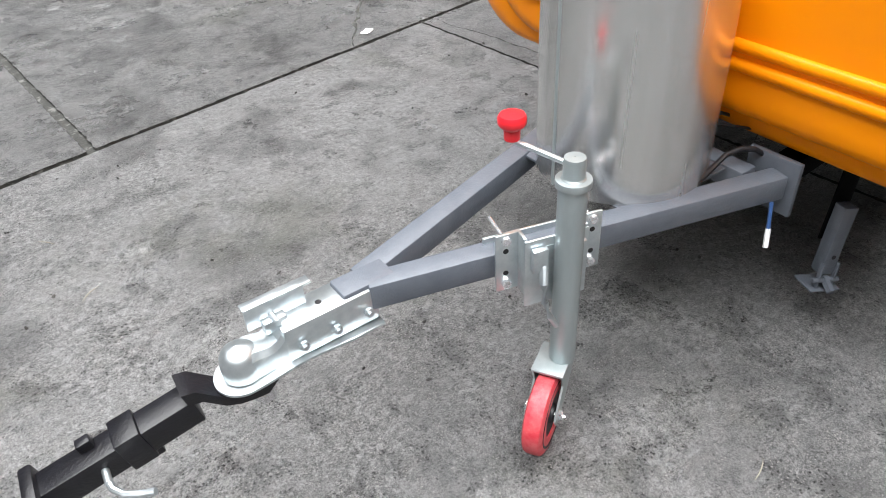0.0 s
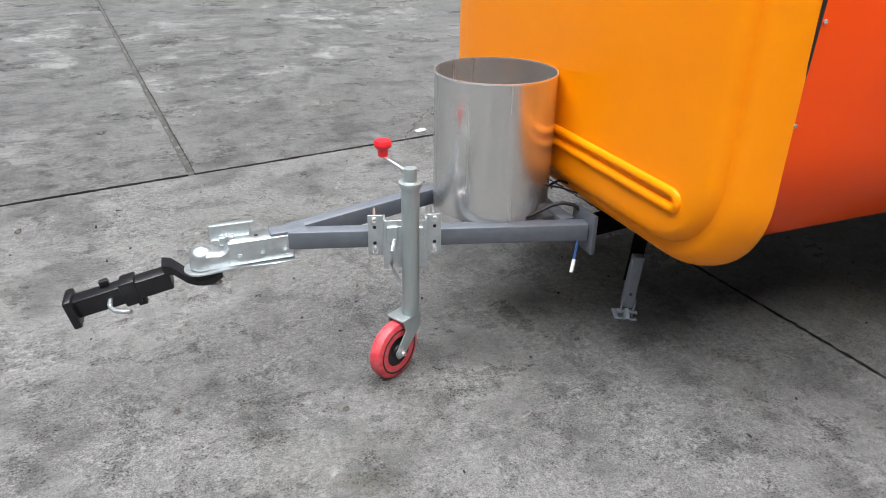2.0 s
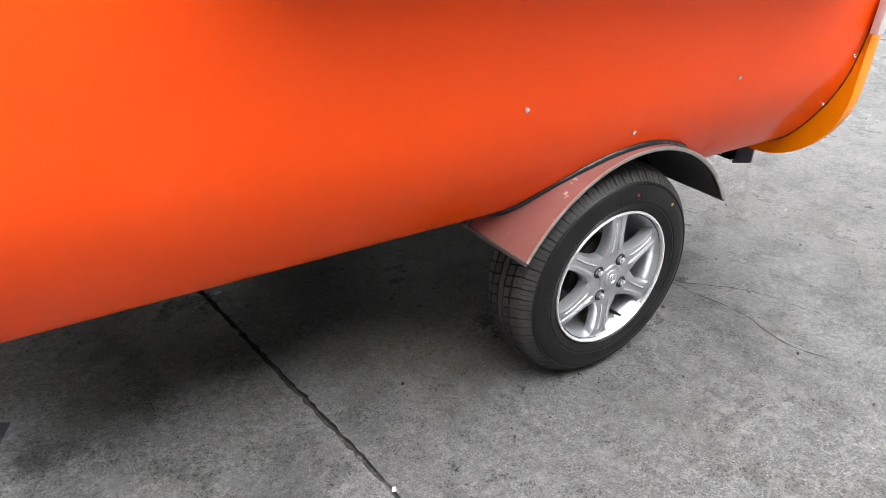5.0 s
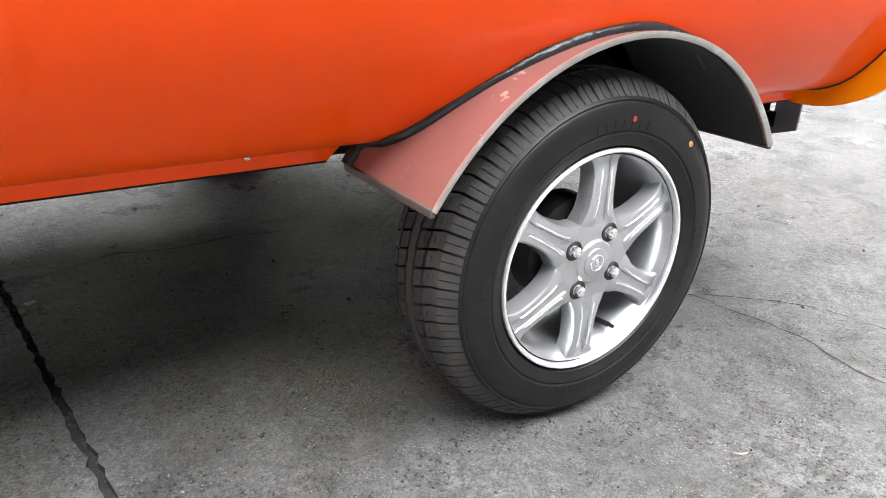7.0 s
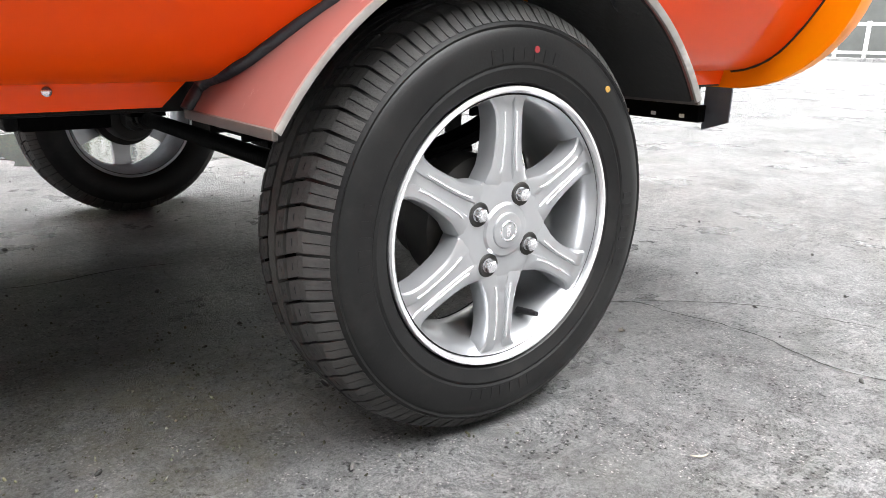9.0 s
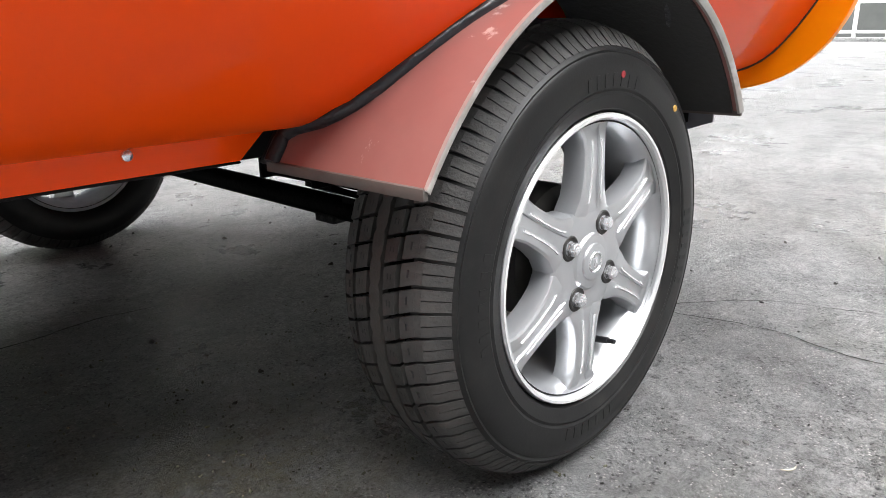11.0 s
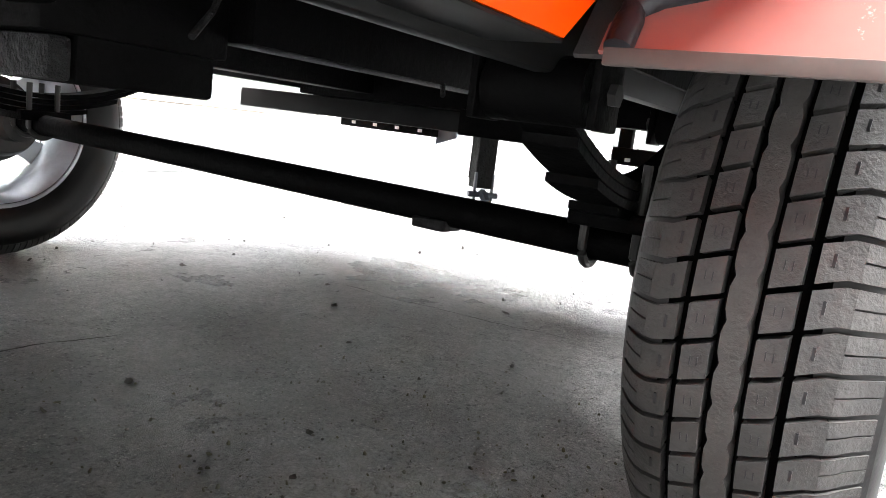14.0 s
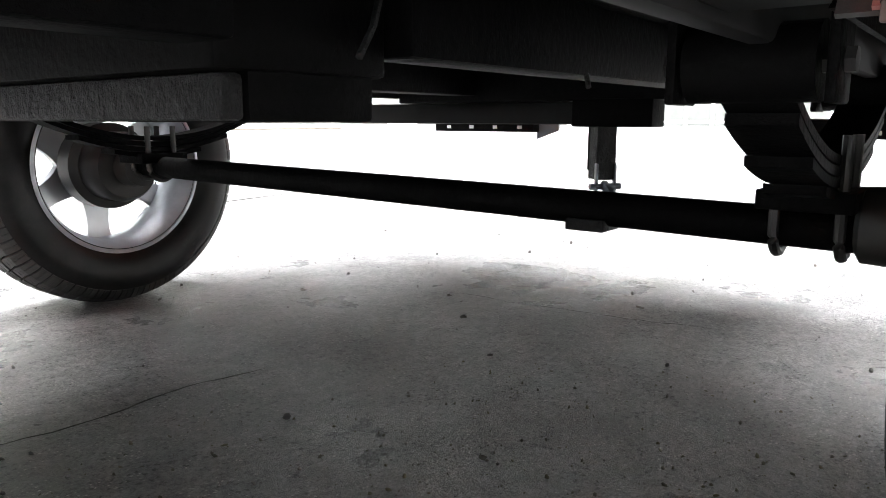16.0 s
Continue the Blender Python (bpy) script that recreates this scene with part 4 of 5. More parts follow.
tilt = Matrix.Translation((-2.460, YC + 0.012, 0.302)) @ Matrix.Rotation(radians(-12), 4, "Y") @ Matrix.Rotation(radians(-4), 4, "Z")
# local x runs back towards the trailer, the shank lies along -x
bm = bmesh.new()
box(bm, -0.245, 0.0, -0.025, 0.025, -0.025, 0.025, tilt, 0.004)
part("shank", bm, M_BLACK, hitch)
bm = bmesh.new()
box(bm, -0.262, -0.240, -0.040, 0.040, -0.046, 0.036, tilt, 0.006)
part("end_collar", bm, M_BLACK, hitch)
bm = bmesh.new()
box(bm, -0.125, -0.085, -0.029, 0.029, -0.033, 0.033, tilt, 0.003)
part("sleeve_collar", bm, M_BLACK, hitch)
bm = bmesh.new()
rings = []
for x, z in ((-0.008, 0.048), (0.012, 0.040), (0.036, 0.004), (0.055, -0.020), (0.075, -0.028), (0.100, -0.026), (0.125, -0.022)):
    w = 0.026 if x < 0.09 else 0.034 * math.sqrt(max(0.05, 1 - ((x - 0.09) / 0.045) ** 2))
    t = 0.016 if x > 0.04 else 0.026
    rings.append([tilt @ Vector((x, -w, z - t)), tilt @ Vector((x, w, z - t)), tilt @ Vector((x, w, z)), tilt @ Vector((x, -w, z))])
loft(bm, rings)
part("drop_arm", bm, M_BLACK, hitch, sharp=50)
bm = bmesh.new()
for p in ((-0.155, 0.0),):
    cyl(bm, tilt @ Vector((p[0], -0.052, p[1])), tilt @ Vector((p[0], 0.036, p[1])), 0.006, n=12)
sweep(bm, [tilt @ Vector(q) for q in ((-0.155, -0.045, 0.0), (-0.153, -0.062, -0.004), (-0.140, -0.082, -0.006), (-0.118, -0.098, -0.006), (-0.100, -0.108, -0.006))], 0.006, 10)
part("hitch_pin", bm, M_ZINC, hitch, "bright bent hitch pin")
bm = bmesh.new()
box(bm, -0.172, -0.150, 0.004, 0.022, 0.025, 0.042, tilt, 0.002)
part("pin_boss", bm, M_BLACK, hitch)
bm = bmesh.new()
box(bm, -0.100, -0.078, -0.012, 0.012, -0.05, -0.03, tilt, 0.002)
part("pin_boss", bm, M_BLACK, hitch)
bm = bmesh.new()
bx = tilt @ Vector((0.102, 0, -0.03))
cyl(bm, bx - Vector((0, 0, 0.045)), bx + Vector((0, 0, 0.03)), 0.012, n=16)
cyl(bm, bx - Vector((0, 0, 0.048)), bx - Vector((0, 0, 0.026)), 0.020, n=6)
lathe(bm, [(0.001, 0.06), (0.014, 0.056), (0.023, 0.045), (0.025, 0.035), (0.022, 0.022), (0.014, 0.012), (0.014, 0.0), (0.022, -0.002), (0.022, -0.008), (0.001, -0.008)], Matrix.Translation(bx), 24)
part("hitch_ball", bm, M_CHROME, hitch, "chrome hitch ball with its nut")

# ---- jockey wheel ----
JX, JY = -1.865, 0.530
bm = bmesh.new()
lathe(bm, [(0.0225, 0.175), (0.0235, 0.18), (0.0235, 0.548), (0.0285, 0.550), (0.0295, 0.556), (0.0285, 0.562), (0.020, 0.563), (0.0175, 0.566), (0.0175, 0.594), (0.0165, 0.599), (0.001, 0.600)], Matrix.Translation((JX, JY, 0)), 32)
stand = part("jockey_stand", bm, M_ZTUBE, trailer, "zinc-plated jockey wheel stand with a red-knobbed crank", 30)
bm = bmesh.new()
kx, ky = -1.904, 0.629
sweep(bm, [(JX, JY, 0.584), (-1.871, 0.545, 0.586), (-1.889, 0.592, 0.594), (-1.899, 0.617, 0.598), (kx, ky, 0.602), (kx, ky, 0.612)], 0.0052, 10)
crank = part("crank", bm, M_ZINC, stand)
bm = bmesh.new()
lathe(bm, [(0.0005, 0.603), (0.0125, 0.603), (0.0130, 0.607), (0.0132, 0.621), (0.0195, 0.626), (0.0228, 0.631), (0.0228, 0.640), (0.0200, 0.645), (0.0005, 0.646)], Matrix.Translation((kx, ky, 0)), 24)
part("knob", bm, M_KNOB, stand, "red plastic crank knob", 50)
# clamp plate bolted to the drawbar arm
dx, dy = 0.778, -0.233
ang = math.degrees(math.atan2(dy, dx))
cm = pose(JX + 0.002, JY + 0.052, 0.0, 0, 0, ang)
bm = bmesh.new()
box(bm, -0.098, -0.055, -0.006, 0.0, 0.335, 0.452, cm, 0.001)
box(bm, 0.055, 0.098, -0.006, 0.0, 0.335, 0.452, cm, 0.001)
box(bm, -0.058, -0.052, -0.030, 0.0, 0.335, 0.452, cm, 0.001)
box(bm, 0.052, 0.058, -0.030, 0.0, 0.335, 0.452, cm, 0.001)
box(bm, -0.058, 0.058, -0.034, -0.029, 0.310, 0.448, cm, 0.002)
part("clamp_plate", bm, M_ZINC, stand, "bright zinc-plated clamp plate")
bm = bmesh.new()
box(bm, -0.098, 0.098, 0.052, 0.058, 0.335, 0.408, cm, 0.001)
part("back_plate", bm, M_ZINC, stand)
for x in (-0.080, 0.080):
    for z in (0.350, 0.440):
        bm = bmesh.new()
        a, b = cm @ Vector((x, -0.012, z)), cm @ Vector((x, 0.066, z))
        cyl(bm, a, b, 0.004, n=8)
        cyl(bm, cm @ Vector((x, -0.012, z)), cm @ Vector((x, -0.006, z)), 0.0085, n=6)
        part("clamp_bolt", bm, M_CHROME, stand)
for x in (-0.080, 0.080):
    for z in (0.372, 0.418):
        bm = bmesh.new()
        cyl(bm, cm @ Vector((x, -0.0066, z)), cm @ Vector((x, -0.004, z)), 0.005, n=12)
        part("plate_hole", bm, M_GASKET, stand)
bm = bmesh.new()
box(bm, -0.045, 0.045, -0.036, -0.028, 0.405, 0.432, cm, 0.003)
box(bm, -0.050, -0.020, -0.050, -0.034, 0.388, 0.436, cm, 0.006)
box(bm, 0.022, 0.048, -0.052, -0.034, 0.402, 0.436, cm, 0.006)
part("swivel_collar", bm, M_ZINC, stand)
bm = bmesh.new()
sweep(bm, [cm @ Vector(q) for q in ((-0.028, -0.045, 0.40), (-0.036, -0.062, 0.375), (-0.038, -0.072, 0.345), (-0.030, -0.078, 0.315), (-0.018, -0.08, 0.292))], lambda u: 0.008 - 0.003 * u, 10)
part("pull_ring", bm, M_ZINC, stand)
# fork and castor wheel
nrm = Vector((0.50, -0.866, 0))
tan = Vector((0.866, 0.50, 0))
wc = Vector((-1.922, 0.512, 0.083))
wm = Matrix((( *(-nrm).cross(Vector((0, 0, 1))).normalized(), 0), (0, 0, 1, 0), (*nrm, 0), (0, 0, 0, 1))).transposed()
wm = Matrix.Translation(wc) @ wm
bm = bmesh.new()
lathe(bm, [(0.045, -0.019), (0.060, -0.0195), (0.074, -0.019), (0.081, -0.015), (0.083, -0.008), (0.083, 0.008), (0.081, 0.015), (0.074, 0.019), (0.060, 0.0195), (0.045, 0.019)], wm, 48, closed=True)
castor = part("castor_wheel", bm, M_PU, stand, "scuffed red polyurethane castor wheel")
bm = bmesh.new()
lathe(bm, [(0.001, -0.021), (0.018, -0.021), (0.020, -0.015), (0.046, -0.016), (0.066, -0.0205), (0.0665, 0.0205), (0.046, 0.016), (0.020, 0.015), (0.018, 0.021), (0.001, 0.021)], wm, 40)
part("wheel_hub", bm, M_GASKET, stand, "black castor hub")
bm = bmesh.new()
fork = Matrix.Translation((JX, JY, 0)) @ Matrix(((tan.x, nrm.x, 0, 0), (tan.y, nrm.y, 0, 0), (0, 0, 1, 0), (0, 0, 0, 1)))
off = (wc - Vector((JX, JY, 0)))
ox, oy = off.dot(tan), off.dot(nrm)
box(bm, -0.052, 0.026, oy - 0.030, oy + 0.030, 0.172, 0.178, fork, 0.001)
for sg in (-1, 1):
    y0, y1 = oy + sg * 0.027 - 0.002, oy + sg * 0.027 + 0.002
    prof = [(-0.050, 0.174), (0.024, 0.174), (0.022, 0.135), (ox + 0.024, 0.080), (ox + 0.012, 0.066), (ox - 0.012, 0.066), (ox - 0.022, 0.085), (-0.038, 0.140)]
    loft(bm, [[fork @ Vector((x, y, z)) for x, z in prof] for y in (y0, y1)])
part("fork", bm, M_ZTUBE, stand, "pressed steel castor fork", 30)
bm = bmesh.new()
cyl(bm, wc - nrm * 0.036, wc + nrm * 0.042, 0.005, n=10)
cyl(bm, wc + nrm * 0.029, wc + nrm * 0.036, 0.0095, n=6)
cyl(bm, wc - nrm * 0.036, wc - nrm * 0.029, 0.0095, n=6)
part("axle_bolt", bm, M_CHROME, stand)

# ---- steel bin ----
steel_bin = tagged(new("steel_bin"), "open brushed stainless steel cylinder standing on the drawbar", "bin")
BX, BY, BR, BZ0, BZ1 = -1.548, 0.711, 0.1695, 0.3935, 0.783
cyl_m = Matrix.Translation((BX, BY, 0))
bm = bmesh.new()
lathe(bm, [(BR, BZ0), (BR, BZ0 + 0.12), (BR + 0.0008, 0.58), (BR, BZ1 - 0.004), (BR - 0.002, BZ1 - 0.004), (BR - 0.002, BZ0 + 0.004), (BR - 0.002, BZ0)], cyl_m, 96, closed=True)
part("wall", bm, M_STEEL, steel_bin, "brushed stainless wall with faint dents", 40)
bm = bmesh.new()
lathe(bm, [(BR - 0.0025, BZ1 - 0.005), (BR - 0.0025, BZ1), (BR + 0.0012, BZ1), (BR + 0.0012, BZ1 - 0.005)], cyl_m, 96, closed=True)
part("rim_edge", bm, M_CHROME, steel_bin)
bm = bmesh.new()
lathe(bm, [(0.0005, BZ0 + 0.003), (BR - 0.002, BZ0 + 0.003), (BR - 0.002, BZ0), (0.0005, BZ0)], cyl_m, 64)
part("base", bm, M_STEEL, steel_bin)
bm = bmesh.new()
a = radians(174)
sx, sy = BX + BR * math.cos(a), BY + BR * math.sin(a)
box(bm, -0.004, 0.004, -0.0008, 0.0012, BZ0, BZ1 - 0.006, pose(sx, sy, 0, 0, 0, math.degrees(a) + 90))
part("weld_seam", bm, M_ZTUBE, steel_bin)
for k in range(9):
    bm = bmesh.new()
    z = BZ0 + 0.03 + 0.042 * k
    lathe(bm, [(0.0003, 0.0022), (0.0018, 0.0012), (0.0022, 0.0)], pose(sx, sy, z, 90, 0, math.degrees(a) - 90 + 180), 8)
    part("weld_spot", bm, M_ZTUBE, steel_bin)

# ---- cables ----
bm = bmesh.new()
sweep(bm, [(-1.62, 0.565, 0.403), (-1.57, 0.548, 0.402), (-1.50, 0.55, 0.405), (-1.43, 0.555, 0.425), (-1.40, 0.545, 0.432), (-1.375, 0.53, 0.428), (-1.35, 0.52, 0.41), (-1.32, 0.51, 0.38)], 0.0055, 10)
part("cable", bm, M_GASKET, trailer, "black rubber cable")
bm = bmesh.new()
sweep(bm, [(-1.33, 0.62, 0.45), (-1.37, 0.62, 0.47), (-1.38, 0.66, 0.44), (-1.40, 0.68, 0.40), (-1.42, 0.66, 0.37)], 0.004, 8)
sweep(bm, [(-1.33, 0.57, 0.44), (-1.385, 0.59, 0.46), (-1.39, 0.63, 0.45), (-1.37, 0.66, 0.43)], 0.003, 8)
part("cable", bm, M_GASKET, trailer)
bm = bmesh.new()
sweep(bm, [(-1.395, 0.46, 0.35), (-1.402, 0.453, 0.325), (-1.41, 0.445, 0.3)], 0.004, 8)
part("lead_wire", bm, M_BLUE, trailer)
bm = bmesh.new()
sweep(bm, [(-1.41, 0.445, 0.302), (-1.416, 0.44, 0.284), (-1.422, 0.435, 0.268)], 0.0055, 8)
part("connector", bm, M_WHITE, trailer, "white wire connector")


# ---- stabiliser legs ----
def build_leg(p, h, yaw, lean, paint, half=0.0155):
    m = Matrix.Translation((p[0], p[1], 0)) @ Matrix.Rotation(radians(lean), 4, "Y") @ Matrix.Rotation(radians(yaw), 4, "Z")
    bm = bmesh.new()
    box(bm, -half, half, -half, half, p[2] + 0.03, h, m, 0.002)
    leg = part("stabiliser_leg", bm, paint, trailer, "grey folded stabiliser leg with a swivel foot")
    bm = bmesh.new()
    box(bm, -0.022, -0.012, -0.020, -0.0155, p[2], p[2] + 0.06, m, 0.001)
    box(bm, -0.022, -0.012, 0.0155, 0.020, p[2], p[2] + 0.06, m, 0.001)
    cyl(bm, m @ Vector((-0.017, -0.030, p[2] + 0.018)), m @ Vector((-0.017, 0.030, p[2] + 0.018)), 0.006, n=10)
    cyl(bm, m @ Vector((-0.045, 0, p[2] + 0.005)), m @ Vector((-0.012, 0, p[2] + 0.022)), 0.009, n=6)
    part("foot_bracket", bm, M_GREY, leg)
    bm = bmesh.new()
    box(bm, -0.03, 0.03, -0.034, 0.034, p[2] - 0.004, p[2], m, 0.001)
    part("foot_plate", bm, M_GREY, leg)
    bm = bmesh.new()
    cyl(bm, m @ Vector((-0.0185, 0, p[2] + 0.075)), m @ Vector((-0.0175, 0, p[2] + 0.075)), 0.005, n=10)
    part("leg_hole", bm, M_GASKET, leg)
    bm = bmesh.new()
    box(bm, 0.0165, 0.022, -0.02, 0.02, h - 0.09, h + 0.10, m, 0.001)
    part("leg_hinge", bm, M_UNDER, leg)


build_leg((-1.266, 0.390, 0.120), 0.31, 65, 6, M_GREY)
build_leg((-1.266, 2 * YC - 0.390, 0.120), 0.31, -65, 6, M_GREY)
build_leg((0.530, 0.728, 0.224), 0.36, 50, 0, M_RAIL, 0.019)

# ---- tail brackets ----
def build_tail(y0, z0, length):
    """A cut grey plate with a slotted black bar behind it, hung under the tail."""
    bm = bmesh.new()
    loft(bm, [[(x, y, z) for y, z in ((y0 + 0.062, z0), (y0, z0 + 0.022), (y0, 0.425), (y0 + 0.062, 0.425))] for x in (0.898, 0.904)])
    bracket = part("tail_plate", bm, M_GREY, trailer, "slate grey tail plate")
    bm = bmesh.new()
    box(bm, 0.870, 0.8975, y0 + 0.055, y0 + length, z0 + 0.018, z0 + 0.056, bevel=0.002)
    part("tail_bar", bm, M_UNDER, trailer)
    # White blocks on the solid bar: light through its slots, painted on.
    bm = bmesh.new()
    box(bm, 0.868, 0.8705, y0 + 0.09, y0 + 0.102, z0 + 0.026, z0 + 0.034)
    slot = part("slot_light", bm, M_WHITE, bracket)
    for k in range(1, 4):
        again(slot, m=Matrix.Translation((0, 0.075 * k, 0)))
    for y in (y0 + 0.07, y0 + length - 0.04):
        bm = bmesh.new()
        box(bm, 0.874, 0.892, y, y + 0.03, z0 + 0.055, 0.484, bevel=0.002)
        part("bar_hanger", bm, M_UNDER, trailer)


build_tail(0.237, 0.309, 0.36)
build_tail(1.025, 0.314, 0.37)

# ---- surroundings ----
M_WATER = Shader("still_water", (0.02, 0.02, 0.02), 0.03)
M_WATER.b.inputs["IOR"].default_value = 1.33
M_WATER.bump(M_WATER.noise(30, 2), 0.001, 0.15)
bm = bmesh.new()
ring = []
for i in range(64):
    a = TAU * i / 64
    k = 1 + 0.45 * noise.noise(Vector((2 * math.cos(a), 2 * math.sin(a), 3))) + 0.15 * noise.noise(Vector((6 * math.cos(a), 6 * math.sin(a), 8)))
    ring.append(bm.verts.new((0.36 + 0.56 * k * math.cos(a), 2.95 + 0.66 * k * math.sin(a), 0.003)))
bm.faces.new(ring)
tagged(part("puddle", bm, M_WATER), "shallow rainwater puddle on the concrete", "puddle", kind="structure")

# loose grit on the slab
M_GRIT = Shader("grey_grit", (0.12, 0.115, 0.11), 0.85)
M_GRIT.tint(M_GRIT.noise(20, 3), (0.03, 0.03, 0.028), 0.9)
bm = bmesh.new()
rng = random.Random(7)
for i in range(420):
    x, y = rng.uniform(-3.4, 1.6), rng.uniform(-0.9, 2.3)
    r = 0.0018 + 0.004 * rng.random() ** 3
    m = Matrix.Translation((x, y, r * 0.4)) @ Euler((rng.uniform(0, 6), rng.uniform(0, 6), rng.uniform(0, 6))).to_matrix().to_4x4() @ Matrix.Diagonal((r * rng.uniform(0.7, 2.0), r, r * 0.6, 1))
    bmesh.ops.create_icosphere(bm, subdivisions=1, radius=1, matrix=m)
tagged(part("grit", bm, M_GRIT, sharp=10), "scattered dark grit and crumbs on the concrete", "grit", kind="stuff")
# mossy crumbs on the worn spot under the trailer's side, thinning out round it
M_CRUMB = Shader("mossy_crumb", (0.15, 0.14, 0.085), 0.8)
M_CRUMB.tint(M_CRUMB.noise(9, 3, 0.6, (1, 1, 1), 0.45, 0.55), (0.24, 0.23, 0.21), 0.9)
M_CRUMB.tint(M_CRUMB.noise(23, 3, 0.6, (1, 1, 1), 0.50, 0.58), (0.05, 0.05, 0.03), 0.9)
bm = bmesh.new()
for i in range(1300):
    a, d = rng.uniform(0, TAU), 0.62 * rng.random() ** 0.75
    x, y = -0.24 + 0.9 * d * math.cos(a), 0.40 + 0.8 * d * math.sin(a)
    if abs(x - near_x(y)) < 0.03:
        continue
    r = 0.0009 + 0.0019 * rng.random() ** 3
    m = Matrix.Translation((x, y, r * 0.3)) @ Euler((rng.uniform(0, 6), rng.uniform(0, 6), rng.uniform(0, 6))).to_matrix().to_4x4() @ Matrix.Diagonal((r * rng.uniform(0.8, 2.2), r, r * 0.6, 1))
    bmesh.ops.create_icosphere(bm, subdivisions=1, radius=1, matrix=m)
tagged(part("crumbs", bm, M_CRUMB, sharp=10), "mossy greenish crumbs and flakes on worn concrete", "crumbs", kind="stuff")


def chip(x, y, length, yaw, bend, sh, label):
    bm = bmesh.new()
    pts = []
    for i in range(7):
        u = i / 6 - 0.5
        p = Matrix.Rotation(radians(yaw), 3, "Z") @ Vector((u * length, bend * (u * u - 0.1) * length, 0))
        pts.append((x + p.x, y + p.y, 0.0025))
    sweep(bm, pts, lambda u: 0.0005 + 0.0009 * math.sin(math.pi * u), 6)
    return tagged(part("straw", bm, sh), label, "straw", "straws on the slab")


M_STRAW = Shader("dry_straw", (0.36, 0.33, 0.27), 0.7)
chip(-1.659, 0.215, 0.055, 20, 0.25, M_STRAW, "short pale dry straw lying on the concrete")
chip(-2.559, 1.866, 0.06, 130, 0.3, M_STRAW, "short pale dry straw lying on the concrete")
chip(-2.52, 1.55, 0.07, 40, -0.5, M_STRAW, "short pale dry straw lying on the concrete")
chip(-0.513, 1.193, 0.045, -72, 0.05, M_STRAW, "short pale dry straw lying on the concrete")
chip(0.170, -0.189, 0.025, -30, 0.9, M_STRAW, "short pale dry straw lying on the concrete")
M_LEAF = Shader("dark_dead_leaf", (0.05, 0.042, 0.035), 0.8)


def leaf(x, y, r, yaw):
    bm = bmesh.new()
    rows = []
    for i in range(6):
        u = i / 5
        w = 0.45 * math.sin(math.pi * u) ** 0.8 + 0.02
        rows.append([(u - 0.5, -w, 0.05 + 0.25 * abs(u - 0.5)), (u - 0.5, 0, 0.02), (u - 0.5, w, 0.05 + 0.3 * u * u)])
    m = Matrix.Translation((x, y, 0.002)) @ Matrix.Rotation(radians(yaw), 4, "Z") @ Matrix.Scale(r, 4)
    loft(bm, [[m @ Vector(p) for p in row] for row in rows], closed=False)
    return tagged(part("dead_leaf", bm, M_LEAF), "small dark dead leaf on the concrete", "leaf", "dead leaves on the slab")


for x, y, r, yaw in ((-2.091, 0.405, 0.018, 30), (-2.722, 3.148, 0.035, 10), (0.598, 0.668, 0.018, 80), (0.330, 0.897, 0.015, 10), (0.289, 1.291, 0.016, 50), (0.446, 1.019, 0.012, 20), (-0.107, 0.548, 0.011, 60), (-0.194, 0.489, 0.009, 0), (-2.50, 0.55, 0.018, 100), (-3.0, 1.9, 0.03, 40), (0.42, 0.12, 0.014, 20)):
    leaf(x, y, r, yaw)

# planting bed with shrubs behind the yard
M_GREEN = Shader("shrub_leaf", (0.06, 0.10, 0.025), 0.55)
M_GREEN.tint(M_GREEN.noise(3, 4), (0.11, 0.13, 0.035), 0.8)
M_TWIG = Shader("shrub_twig", (0.08, 0.06, 0.045), 0.8)


def shrub(x, y, h, w, seed):
    r = random.Random(seed)
    bush = tagged(new("shrub"), "untidy green shrub with thin brown stems", "shrub", "shrubs along the yard")
    bush.matrix_basis = Matrix.Translation((x, y, 0))
    bm = bmesh.new()
    tips = []
    for i in range(9):
        a, l = r.uniform(0, TAU), r.uniform(0.6, 1.0)
        top = Vector((math.cos(a) * w * 0.5 * l, math.sin(a) * w * 0.5 * l, h * r.uniform(0.55, 0.95)))
        mid = top * 0.5 + Vector((r.uniform(-0.05, 0.05), r.uniform(-0.05, 0.05), 0.05))
        sweep(bm, [(0, 0, -0.02), mid, top], lambda u: 0.012 - 0.008 * u, 6)
        tips += [mid, top, (mid + top) / 2]
    part("stems", bm, M_TWIG, bush)
    bm = bmesh.new()
    for t in tips:
        for k in range(34):
            c = t + Vector((r.gauss(0, 0.13), r.gauss(0, 0.13), r.gauss(0, 0.10))) * (w / 0.9)
            if c.z < 0.03:
                c.z = 0.03 + r.random() * 0.1
            q = Euler((r.uniform(-1, 1), r.uniform(-1, 1), r.uniform(0, 6))).to_matrix()
            s = r.uniform(0.03, 0.06) * (1 + 0.4 * w)
            ps = [c + q @ Vector(v) * s for v in ((-1, 0, 0), (0, -0.45, 0.12), (1, 0, 0), (0, 0.45, 0.12))]
            bm.faces.new([bm.verts.new(p) for p in ps])
    part("foliage", bm, M_GREEN, bush)
    return bush


